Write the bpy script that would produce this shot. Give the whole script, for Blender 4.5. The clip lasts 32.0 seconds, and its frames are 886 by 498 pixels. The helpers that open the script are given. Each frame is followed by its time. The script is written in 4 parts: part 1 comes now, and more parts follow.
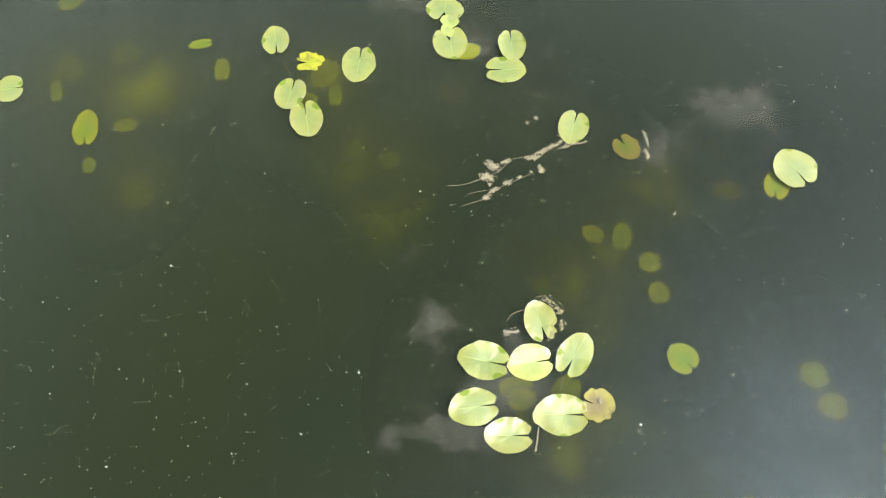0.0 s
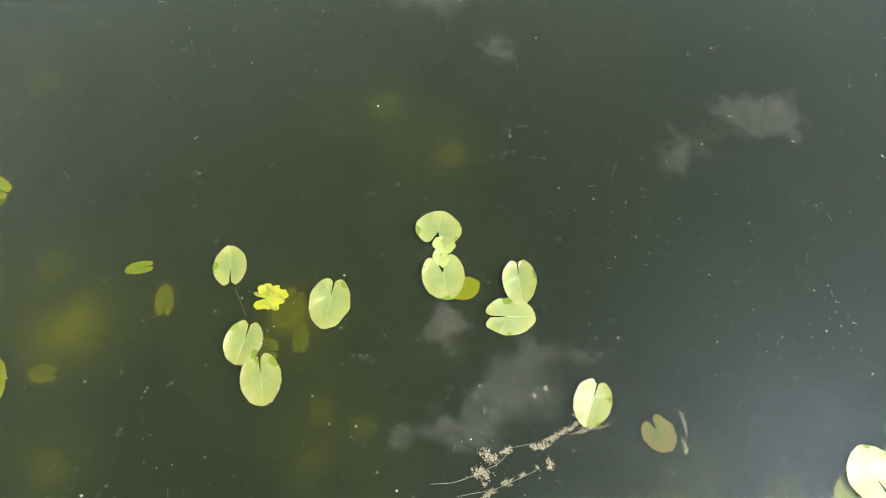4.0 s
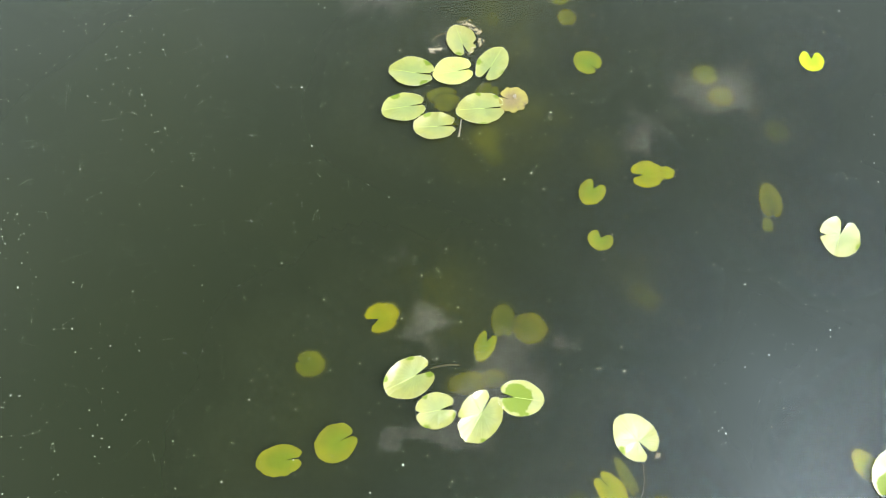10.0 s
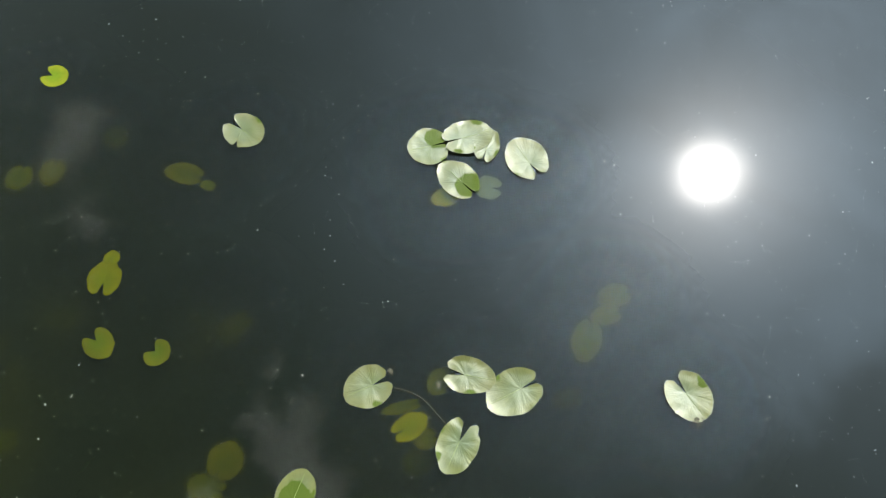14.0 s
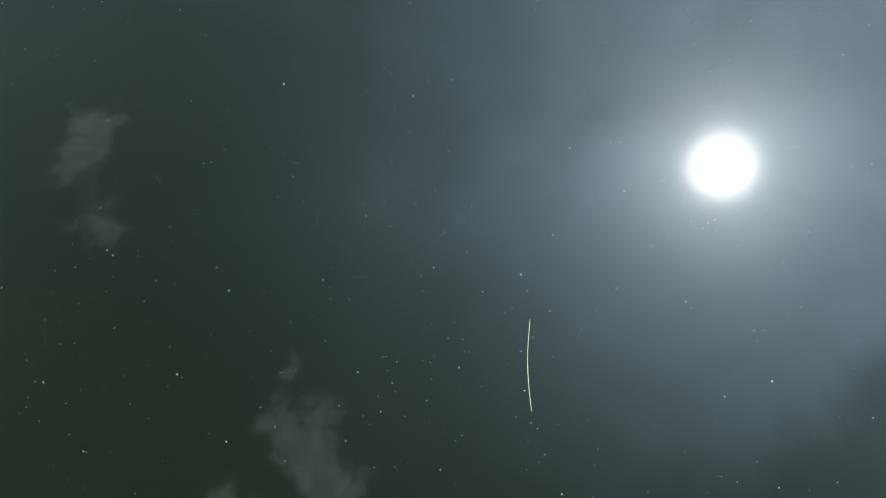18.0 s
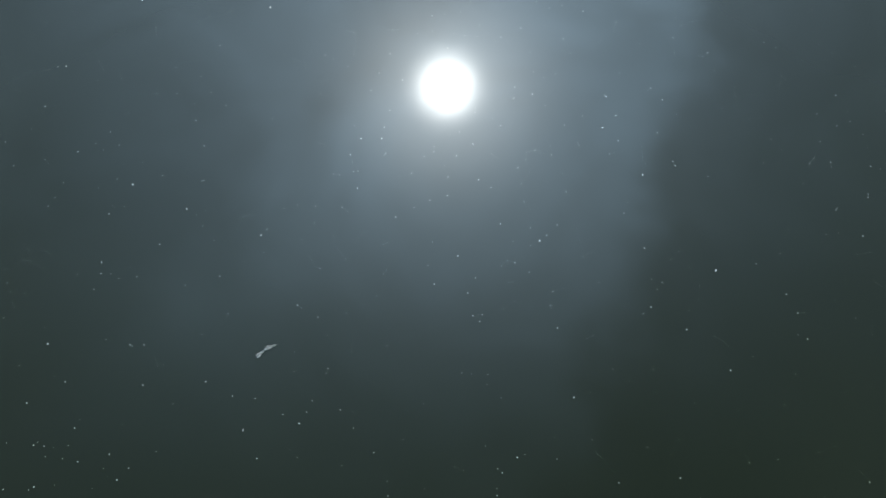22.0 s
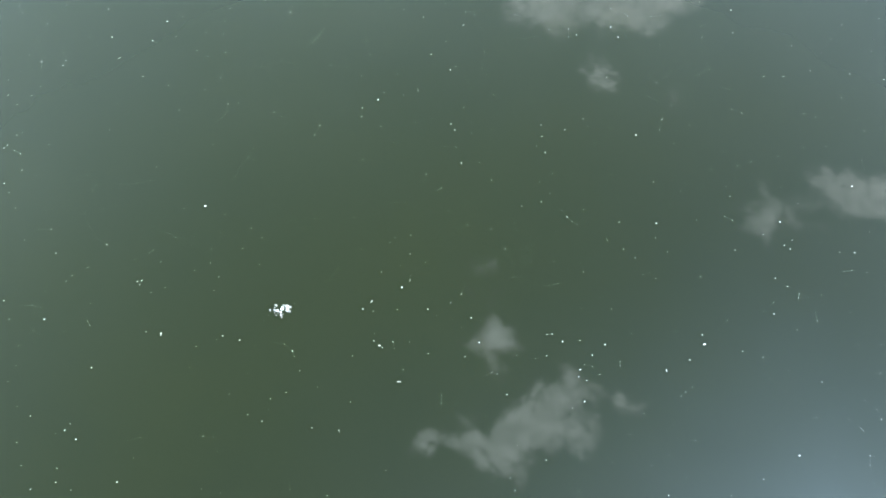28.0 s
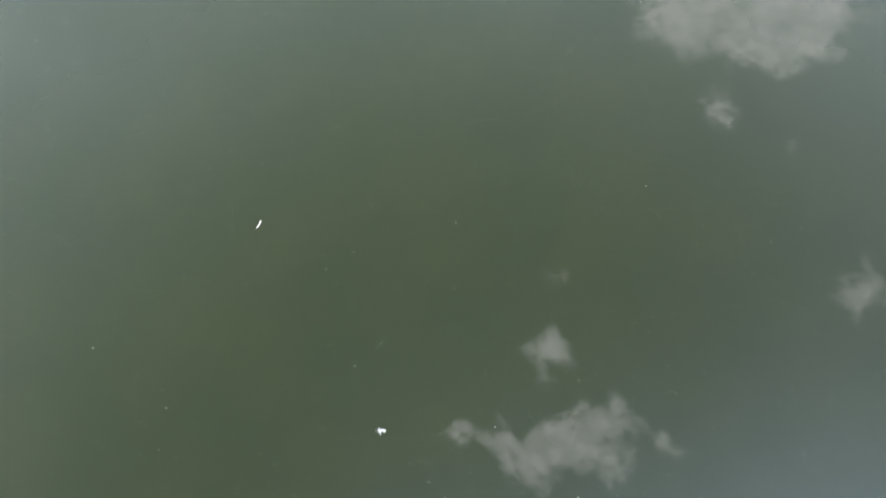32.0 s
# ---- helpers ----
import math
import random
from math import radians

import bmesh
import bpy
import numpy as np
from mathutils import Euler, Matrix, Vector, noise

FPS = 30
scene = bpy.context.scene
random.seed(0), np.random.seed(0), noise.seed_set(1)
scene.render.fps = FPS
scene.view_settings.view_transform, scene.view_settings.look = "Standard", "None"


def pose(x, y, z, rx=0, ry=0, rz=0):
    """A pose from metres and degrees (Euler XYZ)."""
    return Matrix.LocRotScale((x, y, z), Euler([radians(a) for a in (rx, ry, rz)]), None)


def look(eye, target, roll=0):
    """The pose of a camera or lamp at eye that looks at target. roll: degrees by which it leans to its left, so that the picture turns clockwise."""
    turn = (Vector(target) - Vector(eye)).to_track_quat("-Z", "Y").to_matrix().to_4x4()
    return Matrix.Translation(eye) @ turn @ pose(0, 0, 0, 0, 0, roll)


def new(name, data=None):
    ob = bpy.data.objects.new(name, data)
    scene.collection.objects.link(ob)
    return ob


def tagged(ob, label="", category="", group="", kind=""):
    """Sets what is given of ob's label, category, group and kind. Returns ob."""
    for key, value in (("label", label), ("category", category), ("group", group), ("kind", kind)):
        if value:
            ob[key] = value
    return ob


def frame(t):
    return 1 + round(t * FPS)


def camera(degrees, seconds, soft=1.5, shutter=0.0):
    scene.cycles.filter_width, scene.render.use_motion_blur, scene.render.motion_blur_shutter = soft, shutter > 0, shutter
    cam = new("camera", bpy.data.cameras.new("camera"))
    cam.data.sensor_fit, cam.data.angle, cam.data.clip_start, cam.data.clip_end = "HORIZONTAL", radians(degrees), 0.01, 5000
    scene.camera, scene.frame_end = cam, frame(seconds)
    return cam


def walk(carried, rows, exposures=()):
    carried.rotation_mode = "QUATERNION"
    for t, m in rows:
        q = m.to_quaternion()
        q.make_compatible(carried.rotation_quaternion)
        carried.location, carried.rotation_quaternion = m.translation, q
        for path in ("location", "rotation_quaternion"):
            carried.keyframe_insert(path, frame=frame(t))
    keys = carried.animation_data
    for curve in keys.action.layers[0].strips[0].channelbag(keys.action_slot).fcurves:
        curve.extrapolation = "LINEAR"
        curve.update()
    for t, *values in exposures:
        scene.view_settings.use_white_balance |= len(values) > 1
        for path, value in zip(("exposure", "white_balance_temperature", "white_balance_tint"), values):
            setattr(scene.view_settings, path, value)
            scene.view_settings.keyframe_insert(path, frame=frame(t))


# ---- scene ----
# seconds, stops, kelvin, tint: the camera's own metering and white balance
EXPOSURES = [(0, -0.14, 7250, 13), (7, -0.21, 7250, 13), (9.5, -0.02, 7100, 13), (11.5, -0.26, 7000, 12), (13, -1.08, 6900, 12), (15, -1.57, 6350, 7), (18, -1.38, 6150, 5), (25, -1.5, 6150, 5),
             (26.5, -0.42, 5900, 2), (28.5, 0.57, 6150, 11), (32, 0.57, 6600, 20)]
cam = camera(65.09, 32.0, soft=0.95)
walk(cam, [
    (0.0, pose(6.047, 1.395, 4.823, 22.46, 0.05, 120.43)),
    (0.5, pose(6.027, 1.312, 4.786, 22.67, -0.03, 120.34)),
    (1.0, pose(6.028, 1.263, 4.609, 22.53, -0.02, 120.29)),
    (1.5, pose(6.015, 1.232, 4.503, 22.33, 0.07, 120.23)),
    (2.0, pose(5.824, 1.095, 4.497, 22.20, 0.16, 120.37)),
    (2.5, pose(5.690, 1.018, 4.476, 22.28, 0.30, 120.57)),
    (3.0, pose(5.354, 0.834, 4.465, 22.35, 0.55, 120.95)),
    (3.5, pose(4.789, 0.536, 4.482, 22.44, 0.73, 121.68)),
    (4.0, pose(4.047, 0.406, 4.536, 22.56, 0.58, 122.45)),
    (4.5, pose(3.728, 0.278, 4.584, 22.61, 0.37, 123.03)),
    (5.0, pose(4.050, 0.385, 4.625, 22.52, 0.23, 123.09)),
    (5.5, pose(5.231, 0.962, 4.653, 22.16, 0.21, 122.28)),
    (6.0, pose(5.889, 1.387, 4.711, 21.92, 0.32, 121.78)),
    (6.5, pose(6.072, 1.493, 4.744, 21.84, 0.37, 121.74)),
    (7.0, pose(6.279, 1.612, 4.742, 22.18, 0.48, 121.85)),
    (7.5, pose(6.599, 1.798, 4.770, 22.37, 0.49, 121.72)),
    (8.0, pose(7.082, 2.140, 4.739, 23.15, 0.50, 122.24)),
    (8.5, pose(7.498, 2.520, 4.646, 23.49, 0.39, 124.08)),
    (9.0, pose(7.814, 2.737, 4.600, 23.22, 0.19, 124.00)),
    (9.5, pose(7.868, 2.813, 4.586, 22.85, 0.40, 124.04)),
    (10.0, pose(7.819, 2.866, 4.579, 22.36, 0.47, 117.12)),
    (10.5, pose(7.743, 2.879, 4.587, 21.80, 0.02, 107.90)),
    (11.0, pose(7.671, 2.880, 4.584, 21.50, -0.51, 100.68)),
    (11.5, pose(7.614, 2.878, 4.607, 21.32, -0.96, 96.81)),
    (12.0, pose(7.579, 2.942, 4.589, 21.49, -1.55, 81.43)),
    (12.5, pose(7.599, 2.977, 4.546, 21.96, -1.96, 67.57)),
    (13.0, pose(7.682, 3.041, 4.498, 22.57, -1.53, 54.56)),
    (13.5, pose(7.688, 3.055, 4.461, 22.63, -1.91, 43.47)),
    (14.0, pose(7.592, 3.216, 4.431, 22.48, -1.72, 40.24)),
    (14.5, pose(7.251, 3.651, 4.398, 22.58, -1.36, 39.83)),
    (15.0, pose(6.555, 4.517, 4.345, 22.66, -0.87, 39.02)),
    (15.5, pose(5.576, 5.699, 4.385, 22.71, -0.64, 38.96)),
    (16.0, pose(4.332, 7.120, 4.509, 22.66, -0.42, 38.77)),
    (16.5, pose(2.971, 8.724, 4.638, 22.54, -0.29, 39.14)),
    (17.0, pose(1.491, 10.510, 4.706, 22.40, -0.25, 39.67)),
    (17.5, pose(-0.108, 12.479, 4.727, 22.28, -0.28, 39.95)),
    (18.0, pose(-1.826, 14.630, 4.727, 22.37, -0.27, 39.58)),
    (18.5, pose(-3.403, 16.369, 4.785, 22.52, -0.37, 31.69)),
    (19.0, pose(-4.839, 17.697, 4.867, 22.65, -0.62, 18.34)),
    (19.5, pose(-5.871, 19.166, 4.815, 22.88, -0.90, 5.64)),
    (20.0, pose(-6.746, 20.663, 4.639, 22.82, -0.59, 1.09)),
    (20.5, pose(-7.443, 22.275, 4.660, 22.77, 0.02, -0.56)),
    (21.0, pose(-7.421, 24.405, 4.672, 22.83, 0.21, 0.15)),
    (21.5, pose(-7.829, 26.759, 4.610, 22.66, 0.25, -0.09)),
    (22.0, pose(-8.230, 29.694, 4.632, 22.85, 0.25, 0.18)),
    (22.5, pose(-8.735, 32.321, 4.659, 22.83, 0.23, 0.25)),
    (23.0, pose(-8.919, 35.375, 4.816, 22.80, 0.24, 0.10)),
    (23.5, pose(-9.045, 36.755, 4.867, 22.77, 0.19, 0.16)),
    (24.0, pose(-9.063, 37.327, 4.877, 22.76, 0.20, 1.54)),
    (24.5, pose(-9.024, 37.385, 4.907, 22.76, 0.58, 14.32)),
    (25.0, pose(-8.951, 37.262, 4.903, 22.80, 1.00, 29.28)),
    (25.5, pose(-9.033, 37.170, 4.642, 23.05, 1.43, 49.17)),
    (26.0, pose(-9.097, 36.979, 4.412, 23.85, 1.07, 73.34)),
    (26.5, pose(-9.170, 36.849, 4.274, 23.91, 0.74, 95.34)),
    (27.0, pose(-9.239, 36.855, 4.343, 23.51, 0.62, 112.95)),
    (27.5, pose(-9.304, 36.916, 4.513, 23.34, 0.73, 126.20)),
    (28.0, pose(-9.364, 36.951, 4.737, 23.56, 1.00, 135.10)),
    (28.5, pose(-9.419, 36.877, 4.995, 23.95, 1.25, 139.69)),
    (29.0, pose(-9.468, 36.615, 5.286, 23.77, 1.12, 139.97)),
    (29.5, pose(-9.520, 36.597, 6.099, 23.63, 1.03, 140.18)),
    (30.0, pose(-9.596, 36.617, 6.978, 23.56, 0.98, 140.15)),
    (30.5, pose(-9.679, 36.633, 7.848, 23.26, 0.89, 140.09)),
    (31.0, pose(-9.741, 36.720, 8.777, 23.14, 0.95, 139.98)),
    (31.5, pose(-9.789, 36.781, 9.691, 23.10, 1.20, 143.42)),
    (32.0, pose(-9.855, 36.900, 10.516, 23.11, 1.59, 149.39)),
], exposures=EXPOSURES)
# ---- world, sun ----
SUN_ZENITH = 36.0
world = bpy.data.worlds.new("world")
scene.world = world
world.use_nodes = True


class Net:
    """Short hand for chains of shader nodes."""

    def __init__(self, tree):
        self.tree = tree
        tree.nodes.clear()

    def node(self, kind):
        return self.tree.nodes.new(kind)

    def put(self, socket, value):
        if isinstance(value, bpy.types.NodeSocket):
            self.tree.links.new(value, socket)
        else:
            socket.default_value = value

    def math(self, op, a, b=0.0, c=0.0, clamp=False):
        n = self.node("ShaderNodeMath")
        n.operation, n.use_clamp = op, clamp
        for s, v in zip(n.inputs, (a, b, c)):
            self.put(s, v)
        return n.outputs[0]

    def vec(self, op, a, b=(0, 0, 0), out=0):
        n = self.node("ShaderNodeVectorMath")
        n.operation = op
        self.put(n.inputs[0], a)
        self.put(n.inputs[1], b)
        return n.outputs[out]

    def step(self, x, low, high):
        n = self.node("ShaderNodeMapRange")
        n.interpolation_type = "SMOOTHSTEP"
        for key, v in (("Value", x), ("From Min", low), ("From Max", high)):
            self.put(n.inputs[key], v)
        return n.outputs[0]

    def noise(self, vector, scale, detail=4.0, rough=0.55, distort=0.0):
        n = self.node("ShaderNodeTexNoise")
        for key, v in (("Vector", vector), ("Scale", scale), ("Detail", detail), ("Roughness", rough), ("Distortion", distort)):
            self.put(n.inputs[key], v)
        return n.outputs["Fac"]

    def mix(self, fac, a, b):
        n = self.node("ShaderNodeMix")
        n.data_type = "RGBA"
        self.put(n.inputs[0], fac)
        self.put(n.inputs[6], a)
        self.put(n.inputs[7], b)
        return n.outputs[2]

    def gauss(self, distance, radius):
        q = self.math("DIVIDE", distance, radius)
        return self.math("EXPONENT", self.math("MULTIPLY", self.math("MULTIPLY", q, q), -1.0))


def make_world():
    w = Net(world.node_tree)
    way = w.node("ShaderNodeTexCoord").outputs["Generated"]
    sky = w.node("ShaderNodeTexSky")
    sky.sky_type, sky.sun_disc, sky.sun_elevation, sky.sun_rotation = "NISHITA", False, radians(90 - SUN_ZENITH), 0.0
    sky.dust_density = 1.5
    split = w.node("ShaderNodeSeparateXYZ")
    w.put(split.inputs[0], way)
    up = w.math("MAXIMUM", split.outputs[2], 0.08)
    flat = w.node("ShaderNodeCombineXYZ")
    w.put(flat.inputs[0], w.math("DIVIDE", split.outputs[0], up))
    w.put(flat.inputs[1], w.math("DIVIDE", split.outputs[1], up))
    p = flat.outputs[0]
    # fair-weather clouds as heaps of soft lumps on the cloud deck, frayed by noise
    heaps = [(-0.315, 0.045, 0.034, 0.6), (-0.275, -0.02, 0.040, 1.0), (-0.225, 0.030, 0.034, 0.55), (-0.205, -0.035, 0.045, 1.0), (-0.155, -0.035, 0.040, 1.0), (-0.125, -0.06, 0.030, 0.8),
             (-0.075, -0.135, 0.028, 0.9), (-0.105, -0.10, 0.028, 0.8), (-0.24, -0.16, 0.046, 1.1), (-0.31, -0.25, 0.040, 0.55), (-0.85, 0.11, 0.062, 1.0), (-0.81, 0.055, 0.050, 0.8), (-0.70, 0.01, 0.052, 0.9),
             (-0.775, -0.243, 0.036, 0.5), (-0.92, -0.43, 0.105, 1.15), (-0.775, -0.545, 0.085, 1.1), (-1.03, -0.50, 0.13, 1.2), (-0.90, -0.62, 0.11, 1.1), (-0.725, -0.358, 0.045, 0.8)]
    # ragged by a drifting of the place itself, at two scales
    drift = w.node("ShaderNodeTexNoise")
    for key, v in (("Vector", p), ("Scale", 16.0), ("Detail", 7.0), ("Roughness", 0.62)):
        w.put(drift.inputs[key], v)
    ragged = w.vec("ADD", p, w.vec("MULTIPLY", w.vec("SUBTRACT", drift.outputs["Color"], (0.5, 0.5, 0.5)), (0.09, 0.09, 0.0)))
    total = 0.0
    for x, y, r, amount in heaps:
        g = w.math("MULTIPLY", w.gauss(w.vec("DISTANCE", ragged, (x, y, 0), 1), r), amount)
        total = w.math("ADD", total, g)
    fray = w.noise(p, 20.0, 10.0, 0.68, 0.2)
    cloud = w.step(w.math("ADD", total, w.math("MULTIPLY", w.math("SUBTRACT", fray, 0.5), 2.2)), 0.36, 1.15)
    cloud = w.math("MULTIPLY", cloud, w.math("MULTIPLY_ADD", w.step(w.noise(p, 17.0, 8.0, 0.68), 0.28, 0.72), 0.62, 0.42))
    # thin high veil about the sun with a ragged edge, and the sun's aureole
    sun_way = (0.0, math.sin(radians(SUN_ZENITH)), math.cos(radians(SUN_ZENITH)))
    off = w.math("ARCCOSINE", w.math("MINIMUM", w.vec("DOT_PRODUCT", way, sun_way, 1), 1.0))
    wisps = w.noise(p, 3.2, 6.0, 0.6, 0.8)
    ps = w.node("ShaderNodeSeparateXYZ")
    w.put(ps.inputs[0], p)
    bend = w.math("MULTIPLY", w.math("SUBTRACT", w.noise(p, 6.0, 5.0), 0.5), 0.28)
    # right border runs from (0.46, 0.86) to (0.26, 0.31); left one from (-0.18, 0.67) to (-0.46, 0.34)
    right = w.math("ADD", w.math("SUBTRACT", w.math("MULTIPLY_ADD", ps.outputs[1], 0.36, 0.15), ps.outputs[0]), bend)
    left = w.math("ADD", w.math("ADD", ps.outputs[0], w.math("MULTIPLY_ADD", ps.outputs[1], -0.85, 0.75)), bend)
    sheet = w.math("MULTIPLY", w.step(right, -0.07, 0.07), w.math("MULTIPLY_ADD", w.step(left, -0.10, 0.14), 0.52, 0.48))
    sheet = w.math("MULTIPLY_ADD", sheet, 0.48, 0.52)
    veil = w.math("MULTIPLY", w.gauss(off, VEIL_WIDE), w.math("MULTIPLY", sheet, w.math("MULTIPLY_ADD", wisps, 1.0, 0.5)))
    # thinner towards the zenith
    low = w.math("MULTIPLY_ADD", w.step(w.vec("LENGTH", p, (0, 0, 0), 1), 0.10, 0.70), 0.66, 0.50)
    veil = w.math("MULTIPLY", w.math("MULTIPLY", veil, low), VEIL)
    glow = w.math("ADD", w.math("MULTIPLY", w.gauss(off, 0.105), GLOW), w.math("MULTIPLY", w.gauss(off, 0.032), CORE))
    glow = w.math("ADD", glow, w.math("MULTIPLY", w.gauss(off, 0.26), GLOW * 0.12))
    # summer haze, thicker towards the horizon
    haze = w.math("MULTIPLY", w.step(w.vec("LENGTH", p, (0, 0, 0), 1), 0.34, 1.30), HAZE)
    haze = w.math("MULTIPLY", haze, w.math("MULTIPLY_ADD", w.noise(p, 2.2, 5.0), 0.8, 0.6))
    colour = w.vec("SCALE", sky.outputs[0])
    colour.node.inputs["Scale"].default_value = SKY
    for amount, tint in ((veil, (0.62, 0.87, 1.12)), (haze, (0.76, 0.98, 1.14)), (glow, (1.0, 0.97, 0.93))):
        c = w.vec("SCALE", tint)
        w.put(c.node.inputs["Scale"], amount)
        colour = w.vec("ADD", colour, c)
    colour = w.mix(w.math("MULTIPLY", cloud, 0.9), colour, (CLOUD * 0.93, CLOUD, CLOUD * 1.02, 1))
    back = w.node("ShaderNodeBackground")
    w.put(back.inputs[0], colour)
    w.put(w.node("ShaderNodeOutputWorld").inputs[0], back.outputs[0])


SKY, VEIL, VEIL_WIDE, GLOW, CORE, CLOUD, HAZE = 0.11, 17.0, 0.425, 31.0, 230.0, 5.6, 2.1
make_world()
lamp = bpy.data.lights.new("sun", "SUN")
lamp.energy, lamp.angle, lamp.color = 4.0, radians(0.53), (1.0, 0.95, 0.87)
sun = new("sun", lamp)
sun.matrix_world = look((0, 60 * math.sin(radians(SUN_ZENITH)), 60 * math.cos(radians(SUN_ZENITH))), (0, 0, 0))


# ---- materials ----
def material(name):
    m = bpy.data.materials.new(name)
    m.use_nodes = True
    return m, Net(m.node_tree)


def finish(net, shader):
    net.put(net.node("ShaderNodeOutputMaterial").inputs[0], shader)


def surface_material():
    """Still pond water: clear in the top layer about the lily leaves (attribute "clear"), thick with algae elsewhere, and a mirror above."""
    m, n = material("water_surface")
    at = n.node("ShaderNodeNewGeometry").outputs["Position"]
    bump = n.node("ShaderNodeBump")
    n.put(bump.inputs["Strength"], 0.015)
    n.put(bump.inputs["Distance"], 0.02)
    n.put(bump.inputs["Height"], n.noise(at, 2.4, 2.0))
    mirror = n.node("ShaderNodeBsdfGlossy")
    n.put(mirror.inputs["Roughness"], 0.0)
    n.put(mirror.inputs["Normal"], bump.outputs[0])
    thick = n.node("ShaderNodeBsdfDiffuse")
    n.put(thick.inputs["Roughness"], 1.0)
    cloudy = n.noise(at, 0.55, 4.0)
    clear = n.node("ShaderNodeAttribute")
    clear.attribute_name = "clear"
    ragged = n.math("MULTIPLY", n.math("SUBTRACT", n.noise(at, 7.0, 4.0, 0.6), 0.5), 1.6)
    edge = n.math("MULTIPLY", clear.outputs["Fac"], n.math("SUBTRACT", 1.0, clear.outputs["Fac"]))
    open_water = n.math("MULTIPLY", n.math("ADD", clear.outputs["Fac"], n.math("MULTIPLY", edge, ragged), clamp=True), 0.71)
    scatter = n.vec("SCALE", n.mix(n.step(cloudy, 0.3, 0.75), (*ALGAE[0], 1), (*ALGAE[1], 1)))
    n.put(scatter.node.inputs["Scale"], n.math("MULTIPLY_ADD", open_water, OPEN, OPEN))
    weed = n.node("ShaderNodeAttribute")
    weed.attribute_name = "weed"
    patchy = n.math("MULTIPLY", weed.outputs["Fac"], n.step(n.noise(at, 3.4, 4.0, 0.6, 0.5), 0.22, 0.66))
    n.put(thick.inputs["Color"], n.mix(patchy, scatter, (*WEED, 1)))
    body = n.node("ShaderNodeMixShader")
    n.put(body.inputs[0], n.math("MULTIPLY", open_water, n.math("MULTIPLY_ADD", patchy, -0.7, 1.0)))
    n.put(body.inputs[1], thick.outputs[0])
    n.put(body.inputs[2], n.node("ShaderNodeBsdfTransparent").outputs[0])
    fresnel = n.node("ShaderNodeFresnel")
    n.put(fresnel.inputs["IOR"], 1.42)
    mix = n.node("ShaderNodeMixShader")
    n.put(mix.inputs[0], fresnel.outputs[0])
    n.put(mix.inputs[1], body.outputs[0])
    n.put(mix.inputs[2], mirror.outputs[0])
    finish(n, mix.outputs[0])
    return m


def murk_material(name, cover, seed):
    """Suspended algae: a share of cover of the light is scattered, the rest passes."""
    m, n = material(name)
    at = n.vec("ADD", n.node("ShaderNodeNewGeometry").outputs["Position"], (seed * 7.3, seed * 3.1, 0))
    flat = n.vec("MULTIPLY", n.node("ShaderNodeNewGeometry").outputs["Position"], (1, 1, 0))
    cloudy = n.noise(at, 0.55, 4.0)
    fine = n.noise(at, 3.0, 3.0)
    colour = n.mix(n.step(cloudy, 0.3, 0.75), (*ALGAE[0], 1), (*ALGAE[1], 1))
    # weed and algae hang thicker about the lily beds
    bed = 0.0
    for x, y, r in BEDS:
        bed = n.math("ADD", bed, n.gauss(n.vec("DISTANCE", flat, (x, y, 0), 1), r))
    weed = n.math("MULTIPLY", n.math("MINIMUM", bed, 1.0), n.step(n.noise(at, 1.3, 3.0), 0.30, 0.62))
    colour = n.mix(n.math("MULTIPLY", weed, 0.75), colour, (0.078, 0.090, 0.014, 1))
    diffuse = n.node("ShaderNodeBsdfDiffuse")
    n.put(diffuse.inputs["Roughness"], 1.0)
    thin = n.vec("SCALE", colour)
    thin.node.inputs["Scale"].default_value = 0.62
    n.put(diffuse.inputs["Color"], thin)
    if cover >= 1:
        finish(n, diffuse.outputs[0])
        return m
    mix = n.node("ShaderNodeMixShader")
    n.put(mix.inputs[0], n.math("MULTIPLY_ADD", n.math("ADD", cloudy, fine), cover * 0.5, cover * 0.5))
    n.put(mix.inputs[1], n.node("ShaderNodeBsdfTransparent").outputs[0])
    n.put(mix.inputs[2], diffuse.outputs[0])
    finish(n, mix.outputs[0])
    return m


